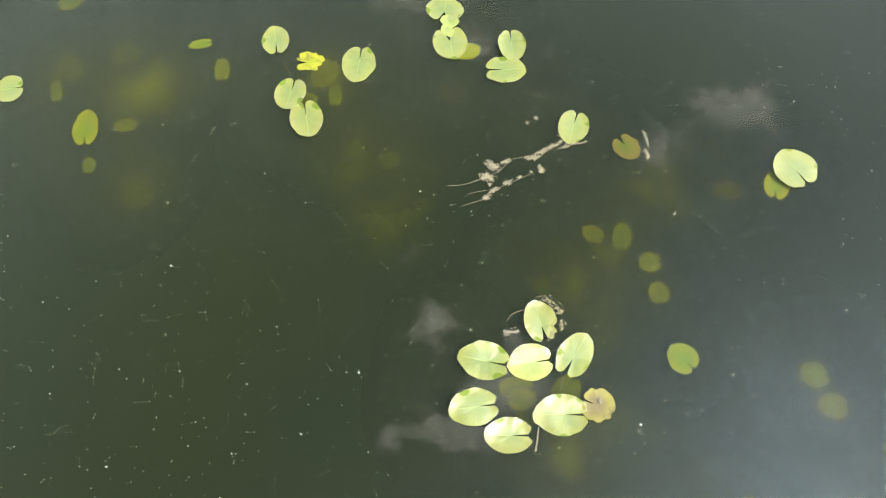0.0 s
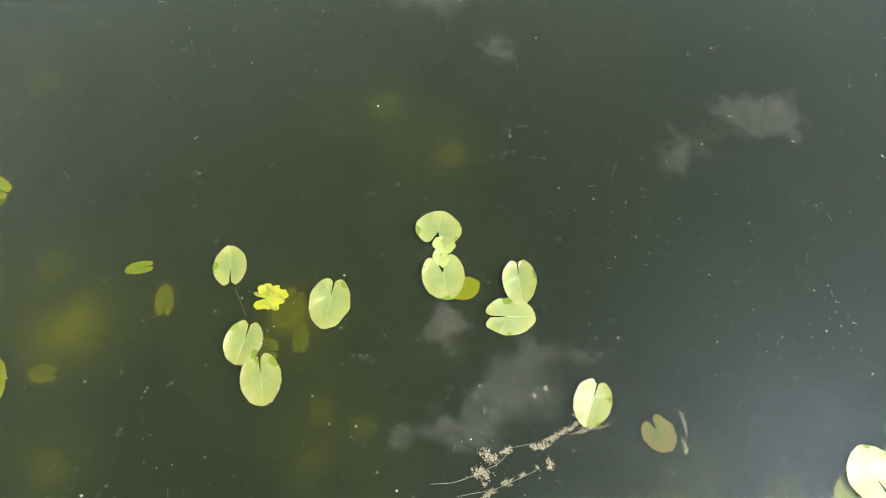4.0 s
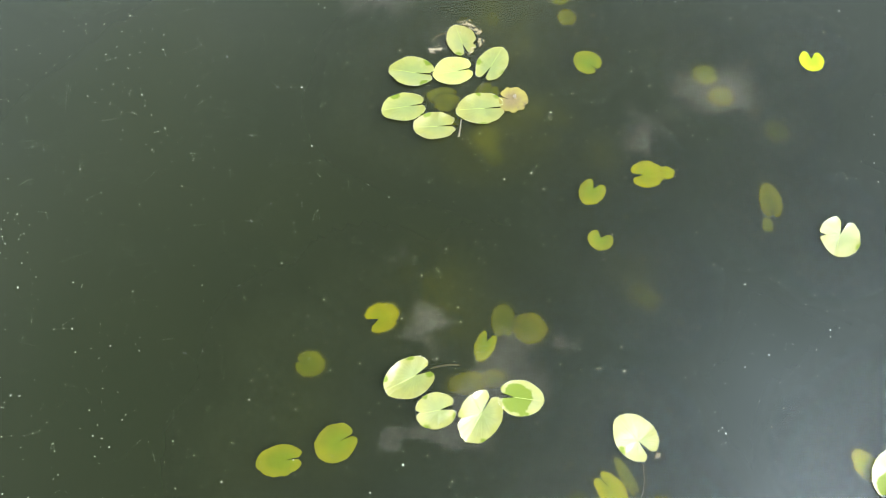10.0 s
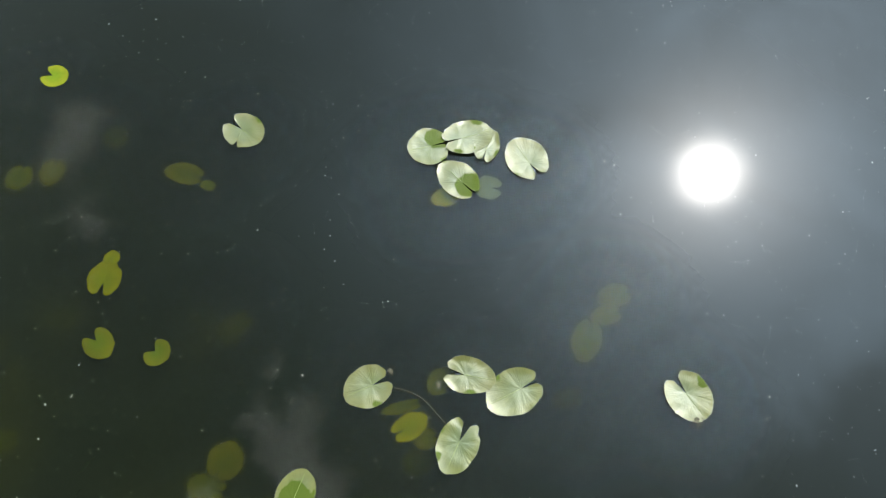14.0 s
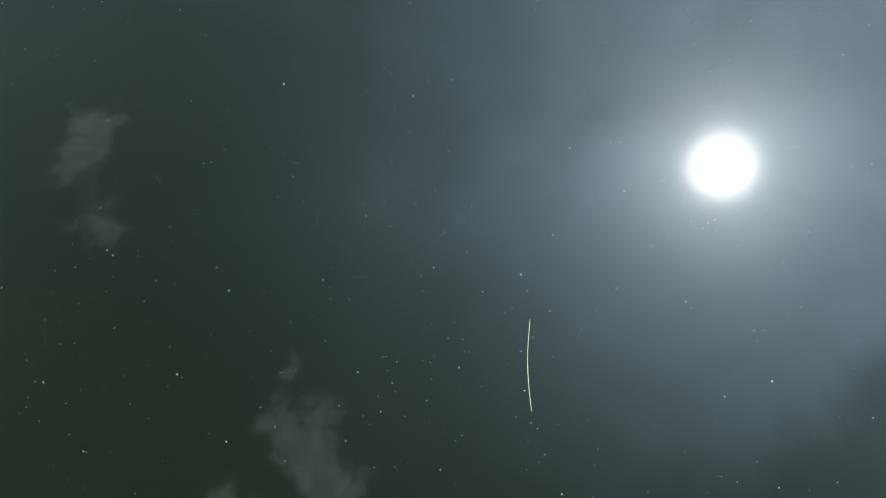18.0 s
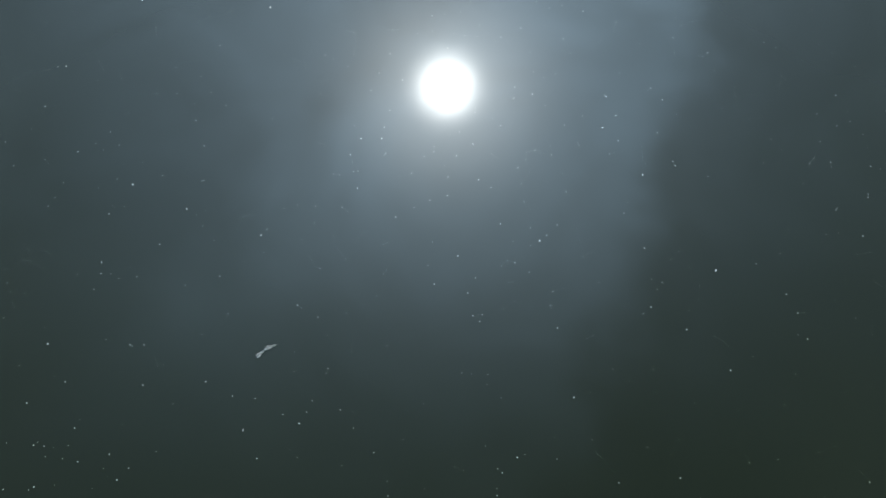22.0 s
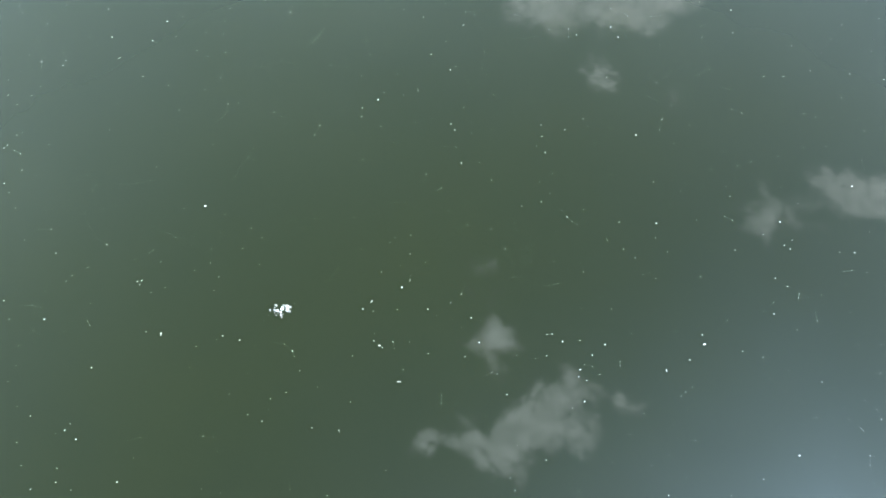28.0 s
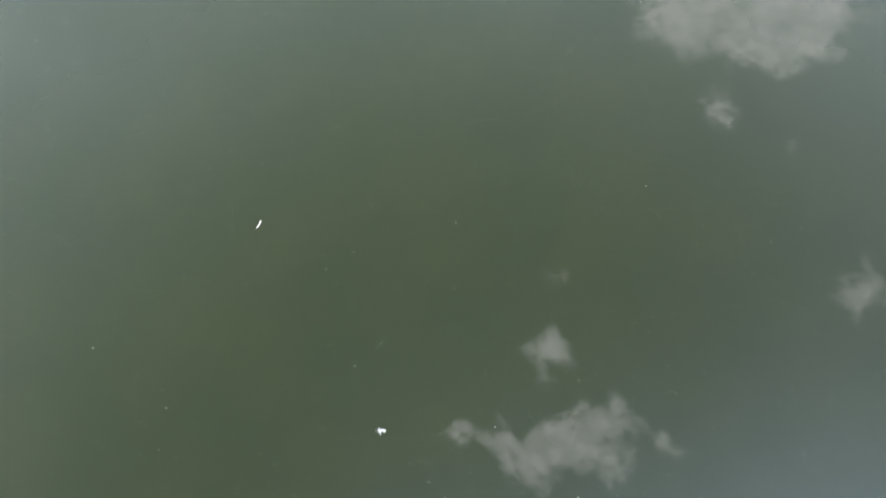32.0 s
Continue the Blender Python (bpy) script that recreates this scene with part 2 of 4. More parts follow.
def leaf_material(name, inner, outer, spots=0.0, spot_colour=(0.10, 0.06, 0.03), rough=0.34, veins=1.0, sunk=False):
    m, n = material(name)
    at = n.node("ShaderNodeTexCoord").outputs["Object"]
    rho_node, phi_node = n.node("ShaderNodeAttribute"), n.node("ShaderNodeAttribute")
    rho_node.attribute_name, phi_node.attribute_name = "rho", "phi"
    rho, phi = rho_node.outputs["Fac"], phi_node.outputs["Fac"]
    own = n.node("ShaderNodeObjectInfo").outputs["Random"]
    shift = n.vec("ADD", at, n.vec("SCALE", (31.0, 17.0, 5.0)))
    n.put(shift.node.inputs[1].links[0].from_node.inputs["Scale"], own)
    mottle = n.noise(shift, 9.0, 5.0)
    base = n.mix(n.step(n.math("ADD", rho, n.math("MULTIPLY", mottle, 0.5)), 0.45, 1.3), (*inner, 1), (*outer, 1))
    hue = n.node("ShaderNodeHueSaturation")
    n.put(hue.inputs["Hue"], n.math("MULTIPLY_ADD", own, 0.022, 0.489))
    n.put(hue.inputs["Value"], n.math("MULTIPLY_ADD", n.math("ADD", mottle, n.noise(shift, 32.0, 4.0)), 0.45, 0.56))
    n.put(hue.inputs["Color"], base)
    base = hue.outputs[0]
    # pale side veins that fan out from the stalk
    vein = n.math("POWER", n.math("ABSOLUTE", n.math("COSINE", n.math("MULTIPLY", phi, 13.0))), 14.0)
    vein = n.math("MULTIPLY", vein, n.math("SUBTRACT", 1.0, n.math("MULTIPLY", rho, 0.8)))
    base = n.mix(n.math("MULTIPLY", vein, 0.07 * veins), base, (0.50, 0.55, 0.22, 1))
    # dry pale margin
    margin = n.step(n.math("ADD", rho, n.math("MULTIPLY", n.noise(shift, 25.0, 3.0), 0.10)), 1.03, 1.07)
    base = n.mix(n.math("MULTIPLY", margin, 0.6 * veins), base, (0.50, 0.47, 0.20, 1))
    if spots:
        spot = n.step(n.noise(shift, 16.0, 4.0, 0.65), 0.70 - spots * 0.34, 0.80 - spots * 0.25)
        base = n.mix(n.math("MULTIPLY", spot, 0.9), base, (*spot_colour, 1))
    # where the blade dips under water it is greener and has no gloss of its own
    dip = n.node("ShaderNodeAttribute")
    dip.attribute_name = "dip"
    dipped = n.step(n.math("ADD", dip.outputs["Fac"], n.math("MULTIPLY", n.math("SUBTRACT", n.noise(shift, 14.0, 4.0), 0.5), 0.08)), -0.009, 0.009)
    base = n.mix(n.math("MULTIPLY", dipped, 0.85), base, (0.105, 0.150, 0.018, 1))
    bsdf = n.node("ShaderNodeBsdfPrincipled")
    n.put(bsdf.inputs["Base Color"], base)
    n.put(bsdf.inputs["Roughness"], n.math("MULTIPLY_ADD", mottle, 0.16, rough))
    n.put(bsdf.inputs["IOR"], 1.5)
    n.put(bsdf.inputs["Specular IOR Level"], n.math("MULTIPLY_ADD", dipped, -0.75 * veins, 0.9 * veins))
    n.put(bsdf.inputs["Specular Tint"], (1.0, 0.95, 0.60, 1))
    n.put(bsdf.inputs["Coat Weight"], n.math("MULTIPLY_ADD", dipped, -0.9 * veins, veins))
    n.put(bsdf.inputs["Coat Roughness"], n.math("MULTIPLY_ADD", mottle, 0.12, 0.35))
    n.put(bsdf.inputs["Coat IOR"], 1.82)
    bump = n.node("ShaderNodeBump")
    n.put(bump.inputs["Strength"], 0.7)
    n.put(bump.inputs["Distance"], 0.006)
    spoke = n.node("ShaderNodeCombineXYZ")
    n.put(spoke.inputs[0], n.math("COSINE", phi))
    n.put(spoke.inputs[1], n.math("SINE", phi))
    n.put(spoke.inputs[2], n.math("MULTIPLY_ADD", rho, 0.12, n.math("MULTIPLY", own, 9.0)))
    pleats = n.math("MULTIPLY", n.noise(spoke.outputs[0], 15.0, 3.0), n.math("MULTIPLY", n.step(rho, 0.0, 0.5), 0.55 * veins))
    n.put(bump.inputs["Height"], n.math("ADD", n.math("MULTIPLY", n.noise(shift, 26.0, 4.0), 0.55), pleats))
    n.put(bsdf.inputs["Normal"], bump.outputs[0])
    through_light = n.node("ShaderNodeBsdfTranslucent")
    n.put(through_light.inputs["Color"], base)
    mix = n.node("ShaderNodeMixShader")
    n.put(mix.inputs[0], 0.15)
    n.put(mix.inputs[1], bsdf.outputs[0])
    n.put(mix.inputs[2], through_light.outputs[0])
    if not sunk:
        finish(n, mix.outputs[0])
        return m
    # the cloudy water's haze painted in: a sunk blade's rim fades to transparent
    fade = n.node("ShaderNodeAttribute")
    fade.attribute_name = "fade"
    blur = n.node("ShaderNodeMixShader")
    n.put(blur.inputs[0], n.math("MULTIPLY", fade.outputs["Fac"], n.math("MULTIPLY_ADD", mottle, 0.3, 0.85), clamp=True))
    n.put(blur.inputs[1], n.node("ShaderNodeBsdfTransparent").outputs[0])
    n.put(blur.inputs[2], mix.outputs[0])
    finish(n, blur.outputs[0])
    return m


def plain_material(name, one, two, rough=0.7, scale=60.0):
    m, n = material(name)
    at = n.node("ShaderNodeTexCoord").outputs["Object"]
    isle = n.node("ShaderNodeNewGeometry").outputs["Random Per Island"]
    bsdf = n.node("ShaderNodeBsdfPrincipled")
    n.put(bsdf.inputs["Base Color"], n.mix(n.math("MULTIPLY_ADD", isle, 0.6, n.math("MULTIPLY", n.noise(at, scale), 0.5)), (*one, 1), (*two, 1)))
    n.put(bsdf.inputs["Roughness"], rough)
    finish(n, bsdf.outputs[0])
    return m


BEDS = [(4.36, -2.35, 0.75), (4.55, -3.20, 0.40), (3.88, -0.46, 0.60), (3.88, 1.44, 0.90), (3.47, -1.13, 0.35), (5.24, 1.84, 0.35), (4.20, 2.11, 0.60), (7.59, 1.94, 0.40), (5.26, 1.98, 0.40), (1.81, -1.39, 0.50), (7.10, 3.51, 0.30)]
WEED = (0.048, 0.048, 0.005)
ALGAE, OPEN = ((0.0548, 0.0685, 0.0315), (0.0605, 0.0735, 0.0315)), 0.21
WATER = surface_material()
LEAF = {
    "fresh": leaf_material("lily_leaf_fresh", (0.106, 0.132, 0.006), (0.168, 0.161, 0.007)),
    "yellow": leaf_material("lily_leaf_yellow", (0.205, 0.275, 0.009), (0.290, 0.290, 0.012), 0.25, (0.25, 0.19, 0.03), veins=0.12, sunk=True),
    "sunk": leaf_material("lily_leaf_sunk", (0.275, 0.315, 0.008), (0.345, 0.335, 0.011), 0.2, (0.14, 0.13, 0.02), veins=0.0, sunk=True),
    "spotted": leaf_material("lily_leaf_spotted", (0.19, 0.21, 0.025), (0.27, 0.255, 0.03), 0.42, (0.22, 0.13, 0.02)),
    "withered": leaf_material("lily_leaf_withered", (0.20, 0.21, 0.01), (0.27, 0.25, 0.012), 0.6, (0.12, 0.10, 0.015), veins=0.3),
    "decayed": leaf_material("lily_leaf_decayed", (0.14, 0.105, 0.05), (0.20, 0.165, 0.04), 0.5, (0.085, 0.06, 0.04), 0.7, 0.15),
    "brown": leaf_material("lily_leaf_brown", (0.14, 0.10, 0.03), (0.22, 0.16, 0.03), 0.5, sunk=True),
    "wet": leaf_material("lily_leaf_wet", (0.13, 0.175, 0.025), (0.15, 0.185, 0.03), 0.0, rough=0.5, veins=0.2),
    "amber": leaf_material("lily_leaf_amber", (0.17, 0.19, 0.012), (0.27, 0.18, 0.025), 0.3, (0.24, 0.13, 0.02), veins=0.25),
    "flap": leaf_material("lily_leaf_flap", (0.16, 0.205, 0.02), (0.23, 0.25, 0.03)),
}
RIB = plain_material("leaf_rib", (0.26, 0.32, 0.08), (0.34, 0.38, 0.11), 0.45)
STEM = {
    "stem": plain_material("stem_brown_green", (0.09, 0.075, 0.035), (0.14, 0.11, 0.06), 0.6),
    "hairy": plain_material("stem_grey", (0.17, 0.15, 0.09), (0.36, 0.32, 0.22), 0.8),
    "thread": plain_material("thread_pale", (0.15, 0.12, 0.07), (0.32, 0.27, 0.18), 0.8),
    "reed": plain_material("reed_straw", (0.45, 0.42, 0.20), (0.60, 0.55, 0.30), 0.6),
    "twig": plain_material("twig_green", (0.07, 0.085, 0.04), (0.13, 0.14, 0.07), 0.7),
}
TUFT = {
    "beige": plain_material("fluff_beige", (0.09, 0.065, 0.035), (0.50, 0.42, 0.28), 0.9),
    "grey": plain_material("fluff_grey", (0.13, 0.10, 0.06), (0.44, 0.38, 0.28), 0.9),
    "white": plain_material("fluff_white", (0.30, 0.24, 0.17), (0.88, 0.85, 0.79), 0.9),
}
SPECK = plain_material("speck_white", (0.22, 0.22, 0.18), (0.76, 0.74, 0.66), 0.8)


# ---- pond ----
def mesh_object(name, bm, mat, parent=None):
    me = bpy.data.meshes.new(name)
    bm.to_mesh(me)
    bm.free()
    me.materials.append(mat)
    ob = new(name, me)
    ob.parent = parent
    return ob


def part(name, bm, mat, parent, label=""):
    return tagged(mesh_object(name, bm, mat, parent), label)


def sheet_mesh(cx, cy, half, z):
    bm = bmesh.new()
    bm.faces.new([bm.verts.new((cx + x * half, cy + y * half, z)) for x, y in ((-1, -1), (1, -1), (1, 1), (-1, 1))])
    return bm


# the water sheet itself is laid after the leaves, whose places it needs
tagged(mesh_object("ground", sheet_mesh(0, 15, 2200, -0.42), murk_material("pond_bed", 1.0, 9)), "soft silty olive-brown pond bed", "ground", kind="structure")


# ---- small chips ----
def flake(verts, faces, x, y, z, size, rng, thick=0.35):
    """Adds one small irregular chip to the lists."""
    n = rng.choice((4, 5, 6))
    start, base = rng.uniform(0, 6.28), len(verts)
    long = rng.uniform(0.5, 1.0)
    tilt = rng.uniform(0, 6.28)
    for k in range(n):
        a, r = start + k * 2 * math.pi / n, size / 2 * rng.uniform(0.6, 1.1)
        u, v = math.cos(a) * r, math.sin(a) * r * long
        verts.append((x + u * math.cos(tilt) - v * math.sin(tilt), y + u * math.sin(tilt) + v * math.cos(tilt), z + rng.uniform(0, 0.3) * size * thick))
    verts.append((x, y, z + size * thick))
    for k in range(n):
        faces.append((base + k, base + (k + 1) % n, base + n))


def chips_object(name, verts, faces, mat):
    me = bpy.data.meshes.new(name)
    me.from_pydata(verts, [], faces)
    me.materials.append(mat)
    return new(name, me)


# ---- lily leaves ----
def leaf_mesh(length, width, gap, rng, curl, rag, bites, blur=0.0, room=0.0):
    """A heart-shaped floating blade: the notch opens towards +x, the stalk joins at the notch's end."""
    a, b = length / 2, width / 2
    join = Vector((a * rng.uniform(0.08, 0.24), 0))
    rings, arms = 9, 150
    bm = bmesh.new()
    rho_of, phi_of = [], []
    point = rng.uniform(0.03, 0.10)
    teeth = [rng.gauss(0, 0.007) for _ in range(arms)]
    seeds = [rng.uniform(0, 100) for _ in range(3)]
    tilt, fold = rng.uniform(0, 6.28), rng.uniform(-0.03, 0.09)

    def rim(u):
        """The outline's point for u from 0 to 1, round from one lobe to the other."""
        lip = radians(gap)
        ang = lip + u * (2 * math.pi - 2 * lip)
        d = Vector((math.cos(ang), math.sin(ang)))
        ka, kb, kc = (d.x / a) ** 2 + (d.y / b) ** 2, 2 * (join.x * d.x / a ** 2), (join.x / a) ** 2 - 1
        r = (-kb + math.sqrt(kb * kb - 4 * ka * kc)) / (2 * ka)
        e = min(u, 1 - u) * (2 * math.pi)
        r *= 1 - 0.24 * math.exp(-(e / 0.16) ** 2)
        tip = abs(u - 0.5)
        r *= 1 + point * math.exp(-(tip / 0.075) ** 2) + teeth[int(u * (arms - 1) + 0.5)]
        r *= 1 + 0.035 * noise.noise((d.x * 1.6 + seeds[0], d.y * 1.6, 0)) + 0.026 * noise.noise((d.x * 15 + seeds[1], d.y * 15, 0)) + 0.036 * noise.noise((d.x * 38 + seeds[1], d.y * 38, 2))
        for where, broad, deep in bites:
            r *= 1 - deep * math.exp(-(((ang - radians(where) + math.pi) % (2 * math.pi) - math.pi) / broad) ** 2)
        if rag:
            r *= 1 - rag * max(0.0, noise.noise((d.x * 2.6 + seeds[2], d.y * 2.6, 3.0)) + 0.1)
        return ang, r, d

    edge = [rim(j / (arms - 1)) for j in range(arms)]
    hub = bm.verts.new((join.x, join.y, 0.0))
    rho_of.append(0.0), phi_of.append(0.0)
    loops = []
    for k in range(1, rings + 1):
        q = (k / rings) ** 0.85 * (1 + blur)
        loop = []
        for ang, r, d in edge:
            x, y = join.x + d.x * r * q, join.y + d.y * r * q
            z = 0.018 * length * q * (1 - q) * noise.noise((d.x * 2.2 + seeds[2], d.y * 2.2, tilt + q * 1.5)) + 0.012 * length * q * noise.noise((x * 5 / length + seeds[0], y * 5 / length, tilt)) + 0.030 * length * noise.noise((x * 7 / length * 0.3 + seeds[1], y * 7 / length * 0.3, 1.0)) * q
            z += curl * length * max(0.0, q - 0.7) ** 1.5 * (0.6 + noise.noise((d.x * 1.7 + seeds[0], d.y * 1.7, 5.0)) * 1.6)
            z += 0.010 * length * q + fold * abs(y)
            loop.append(bm.verts.new((x, y, z)))
            rho_of.append(q), phi_of.append(ang)
        loops.append(loop)
    for j in range(arms - 1):
        bm.faces.new((hub, loops[0][j], loops[0][j + 1]))
        for k in range(rings - 1):
            bm.faces.new((loops[k][j], loops[k + 1][j], loops[k + 1][j + 1], loops[k][j + 1]))
    # turned-under rim for the blade's thickness
    under, lip = [], []
    for v in loops[-1] if not blur else ():
        lip.append(bm.verts.new(v.co))
        rho_of.append(1.0), phi_of.append(0.0)
    for v in loops[-1] if not blur else ():
        under.append(bm.verts.new((v.co.x * 0.985, v.co.y * 0.985, v.co.z - 0.004)))
        rho_of.append(1.0), phi_of.append(0.0)
    for j in range(arms - 1 if not blur else 0):
        bm.faces.new((lip[j], under[j], under[j + 1], lip[j + 1]))
    low = min(v.co.z for v in bm.verts)
    high = max(v.co.z for v in bm.verts) - low
    flat = min(1.0, room / high) if room else 1.0
    for v in bm.verts:
        v.co.z = (v.co.z - low) * flat
    for f in bm.faces:
        f.smooth = True
    bm.normal_update()
    bm.faces.ensure_lookup_table()
    if bm.faces[0].normal.z < 0:
        bmesh.ops.reverse_faces(bm, faces=bm.faces[:])
    line = [hub.co.copy(), *[(l[arms // 2 - 1].co + l[arms // 2].co) / 2 for l in loops[:-1]]]
    return bm, rho_of, phi_of, line, [tuple(v.co) for v in loops[-1]]


def rib_mesh(line, length):
    """The raised midrib along the blade's line from the stalk to the tip."""
    bm = bmesh.new()
    rows = []
    for i, p in enumerate(line):
        w = 0.006 * length * (1 - i / len(line)) + 0.001
        rows.append([bm.verts.new((p.x, p.y - w, p.z - 0.002)), bm.verts.new((p.x, p.y, p.z + 0.003)), bm.verts.new((p.x, p.y + w, p.z - 0.002))])
    for p, q in zip(rows, rows[1:]):
        bm.faces.new((p[0], p[1], q[1], q[0]))
        bm.faces.new((p[1], p[2], q[2], q[1]))
    for f in bm.faces:
        f.smooth = True
    return bm


LEAVES = []
leaf_count = 0
LABELS = {
    "fresh": "fresh yellow-green water-lily leaf floating on the pond",
    "yellow": "yellowing water-lily leaf just under the water surface",
    "sunk": "dim olive water-lily leaf sunk in the murky water",
    "spotted": "pale yellow water-lily leaf with brown spots, floating",
    "withered": "crumpled withered olive-yellow water-lily leaf, floating",
    "decayed": "decayed brown water-lily leaf with scum on it",
    "brown": "dark brown rotting water-lily leaf under water",
    "wet": "wet dark green folded part of a lily leaf",
    "amber": "amber-brown water-lily leaf, folded and half under water",
    "flap": "small torn yellow-green water-lily leaf, floating",
}


def lily_leaf(x, y, length, width, turn, depth=0.0, look="", gap=4.0, lift=0.0, bites=(), dips=()):
    """A leaf at its place; turn: where the notch opens, in degrees from +x."""
    global leaf_count
    leaf_count += 1
    rng = random.Random(leaf_count * 37)
    kind = look or ("sunk" if depth > 0.004 else "fresh")
    ragged = {"withered": 0.5, "decayed": 0.22, "yellow": 0.10, "sunk": 0.09, "wet": 0.12, "flap": 0.3, "amber": 0.15}.get(kind, 0.05)
    # painted haze and glow: sunk blades reach past their outline, wider with depth
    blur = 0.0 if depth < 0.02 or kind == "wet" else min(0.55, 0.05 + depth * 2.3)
    bm, rho_of, phi_of, line, edge = leaf_mesh(length, width, gap, rng, 0.0 if depth > 0.004 else rng.uniform(0.0, 0.14), ragged, bites, blur, max(min(depth - 0.003, 0.003 if depth > 0.02 else 1.0), 0.0))
    ob = mesh_object("lily_leaf", bm, LEAF[kind])
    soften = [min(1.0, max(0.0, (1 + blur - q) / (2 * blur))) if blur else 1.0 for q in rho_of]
    where = pose(x, y, 0, 0, 0, turn)
    if kind == "fresh":
        # the margin dips under water here and there
        dips = [*dips, *((p.x, p.y, rng.uniform(0.012, 0.045)) for p in (where @ Vector(rng.choice(edge)) for _ in range(rng.choice((1, 2, 3)))))]
    dip_of = [max((r - math.hypot(p.x - cx, p.y - cy) for cx, cy, r in dips), default=-1.0) for p in (where @ v.co for v in ob.data.vertices)]
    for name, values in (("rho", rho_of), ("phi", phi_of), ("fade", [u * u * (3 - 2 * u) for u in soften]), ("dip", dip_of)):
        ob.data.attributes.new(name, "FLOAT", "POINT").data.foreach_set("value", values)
    ob.matrix_world = pose(x, y, (-depth if depth > 0.004 else 0.001) + lift, 0, 0, turn)
    tagged(ob, LABELS[kind], "lily leaf", "water-lily leaves")
    LEAVES.append(ob)
    if kind in ("fresh", "spotted"):
        part("midrib", rib_mesh(line, length), RIB, ob, "pale raised midrib")
        # whitish scum caught along the margin
        verts, faces = [], []
        lap = rng.uniform(0, 6.28)
        for x, y, z in edge:
            if rng.random() < 0.24 + 0.24 * math.sin(math.atan2(y, x) * 2 + lap):
                flake(verts, faces, x * rng.uniform(0.97, 1.03), y * rng.uniform(0.97, 1.03), z + 0.001, rng.uniform(0.003, 0.007), rng, 0.8)
        scum = chips_object("scum", verts, faces, TUFT["white"])
        scum.parent = ob
        tagged(scum, "whitish scum along the leaf margin", kind="stuff")
    return ob


# ---- stems, threads, floating bits ----
def tube_mesh(points, radius, rng, sides=6):
    bm = bmesh.new()
    way = [Vector(p) for p in points]
    fine = []
    for i in range(len(way) - 1):
        a, b, c, d = way[max(i - 1, 0)], way[i], way[i + 1], way[min(i + 2, len(way) - 1)]
        for s in range(6):
            u = s / 6
            fine.append(0.5 * (2 * b + (c - a) * u + (2 * a - 5 * b + 4 * c - d) * u * u + (3 * b - a - 3 * c + d) * u ** 3))
    fine.append(way[-1])
    rings = []
    for i, p in enumerate(fine):
        t = (fine[min(i + 1, len(fine) - 1)] - fine[max(i - 1, 0)]).normalized()
        side = t.cross(Vector((0, 0, 1))).normalized()
        r = radius * (0.85 + 0.3 * rng.random()) * (1.0 if 0 < i < len(fine) - 1 else 0.6)
        rings.append([bm.verts.new(p + side * (r * math.cos(k * 2 * math.pi / sides)) + Vector((0, 0, 1)) * (r * math.sin(k * 2 * math.pi / sides))) for k in range(sides)])
    for p, q in zip(rings, rings[1:]):
        for k in range(sides):
            bm.faces.new((p[k], p[(k + 1) % sides], q[(k + 1) % sides], q[k]))
    bm.faces.new(rings[0]), bm.faces.new(rings[-1][::-1])
    for f in bm.faces:
        f.smooth = True
    bmesh.ops.recalc_face_normals(bm, faces=bm.faces)
    return bm


STRAND = {
    "stem": ("stalk", "brown-green water-lily stalk at the water surface", "stalk"),
    "hairy": ("stalk", "grey hairy dead stalk floating beside lily leaves", "stalk"),
    "thread": ("plant_thread", "thin pale plant thread floating on the water", "plant thread"),
    "reed": ("reed_blade", "long thin straw-coloured reed blade floating alone", "reed"),
    "twig": ("twig", "short greenish twig floating on open water", "twig"),
}


def strand(points, width, kind):
    rng = random.Random(len(bpy.data.objects))
    sink = {"stem": -0.014, "twig": 0.002}.get(kind, 0.002)
    name, label, category = STRAND[kind]
    x0, y0 = points[0]
    bm = tube_mesh([(x - x0, y - y0, sink) for x, y in points], width / 2, rng)
    ob = mesh_object(name, bm, STEM[kind])
    ob.location = (x0, y0, 0)
    if kind in ("stem", "hairy"):
        # a stalk belongs to the leaf that it starts from
        leaf = min((o for o in LEAVES), key=lambda o: math.hypot(o.location.x - x0, o.location.y - y0))
        ob.parent = leaf
        ob.matrix_parent_inverse = leaf.matrix_world.inverted()
        return tagged(ob, label)
    return tagged(ob, label, category)


FLUFF_LABEL = {
    "beige": "clump of beige plant fluff and scum floating on water",
    "grey": "greyish clump of rotten plant scraps on the water",
    "white": "tuft of whitish down floating on open water",
}


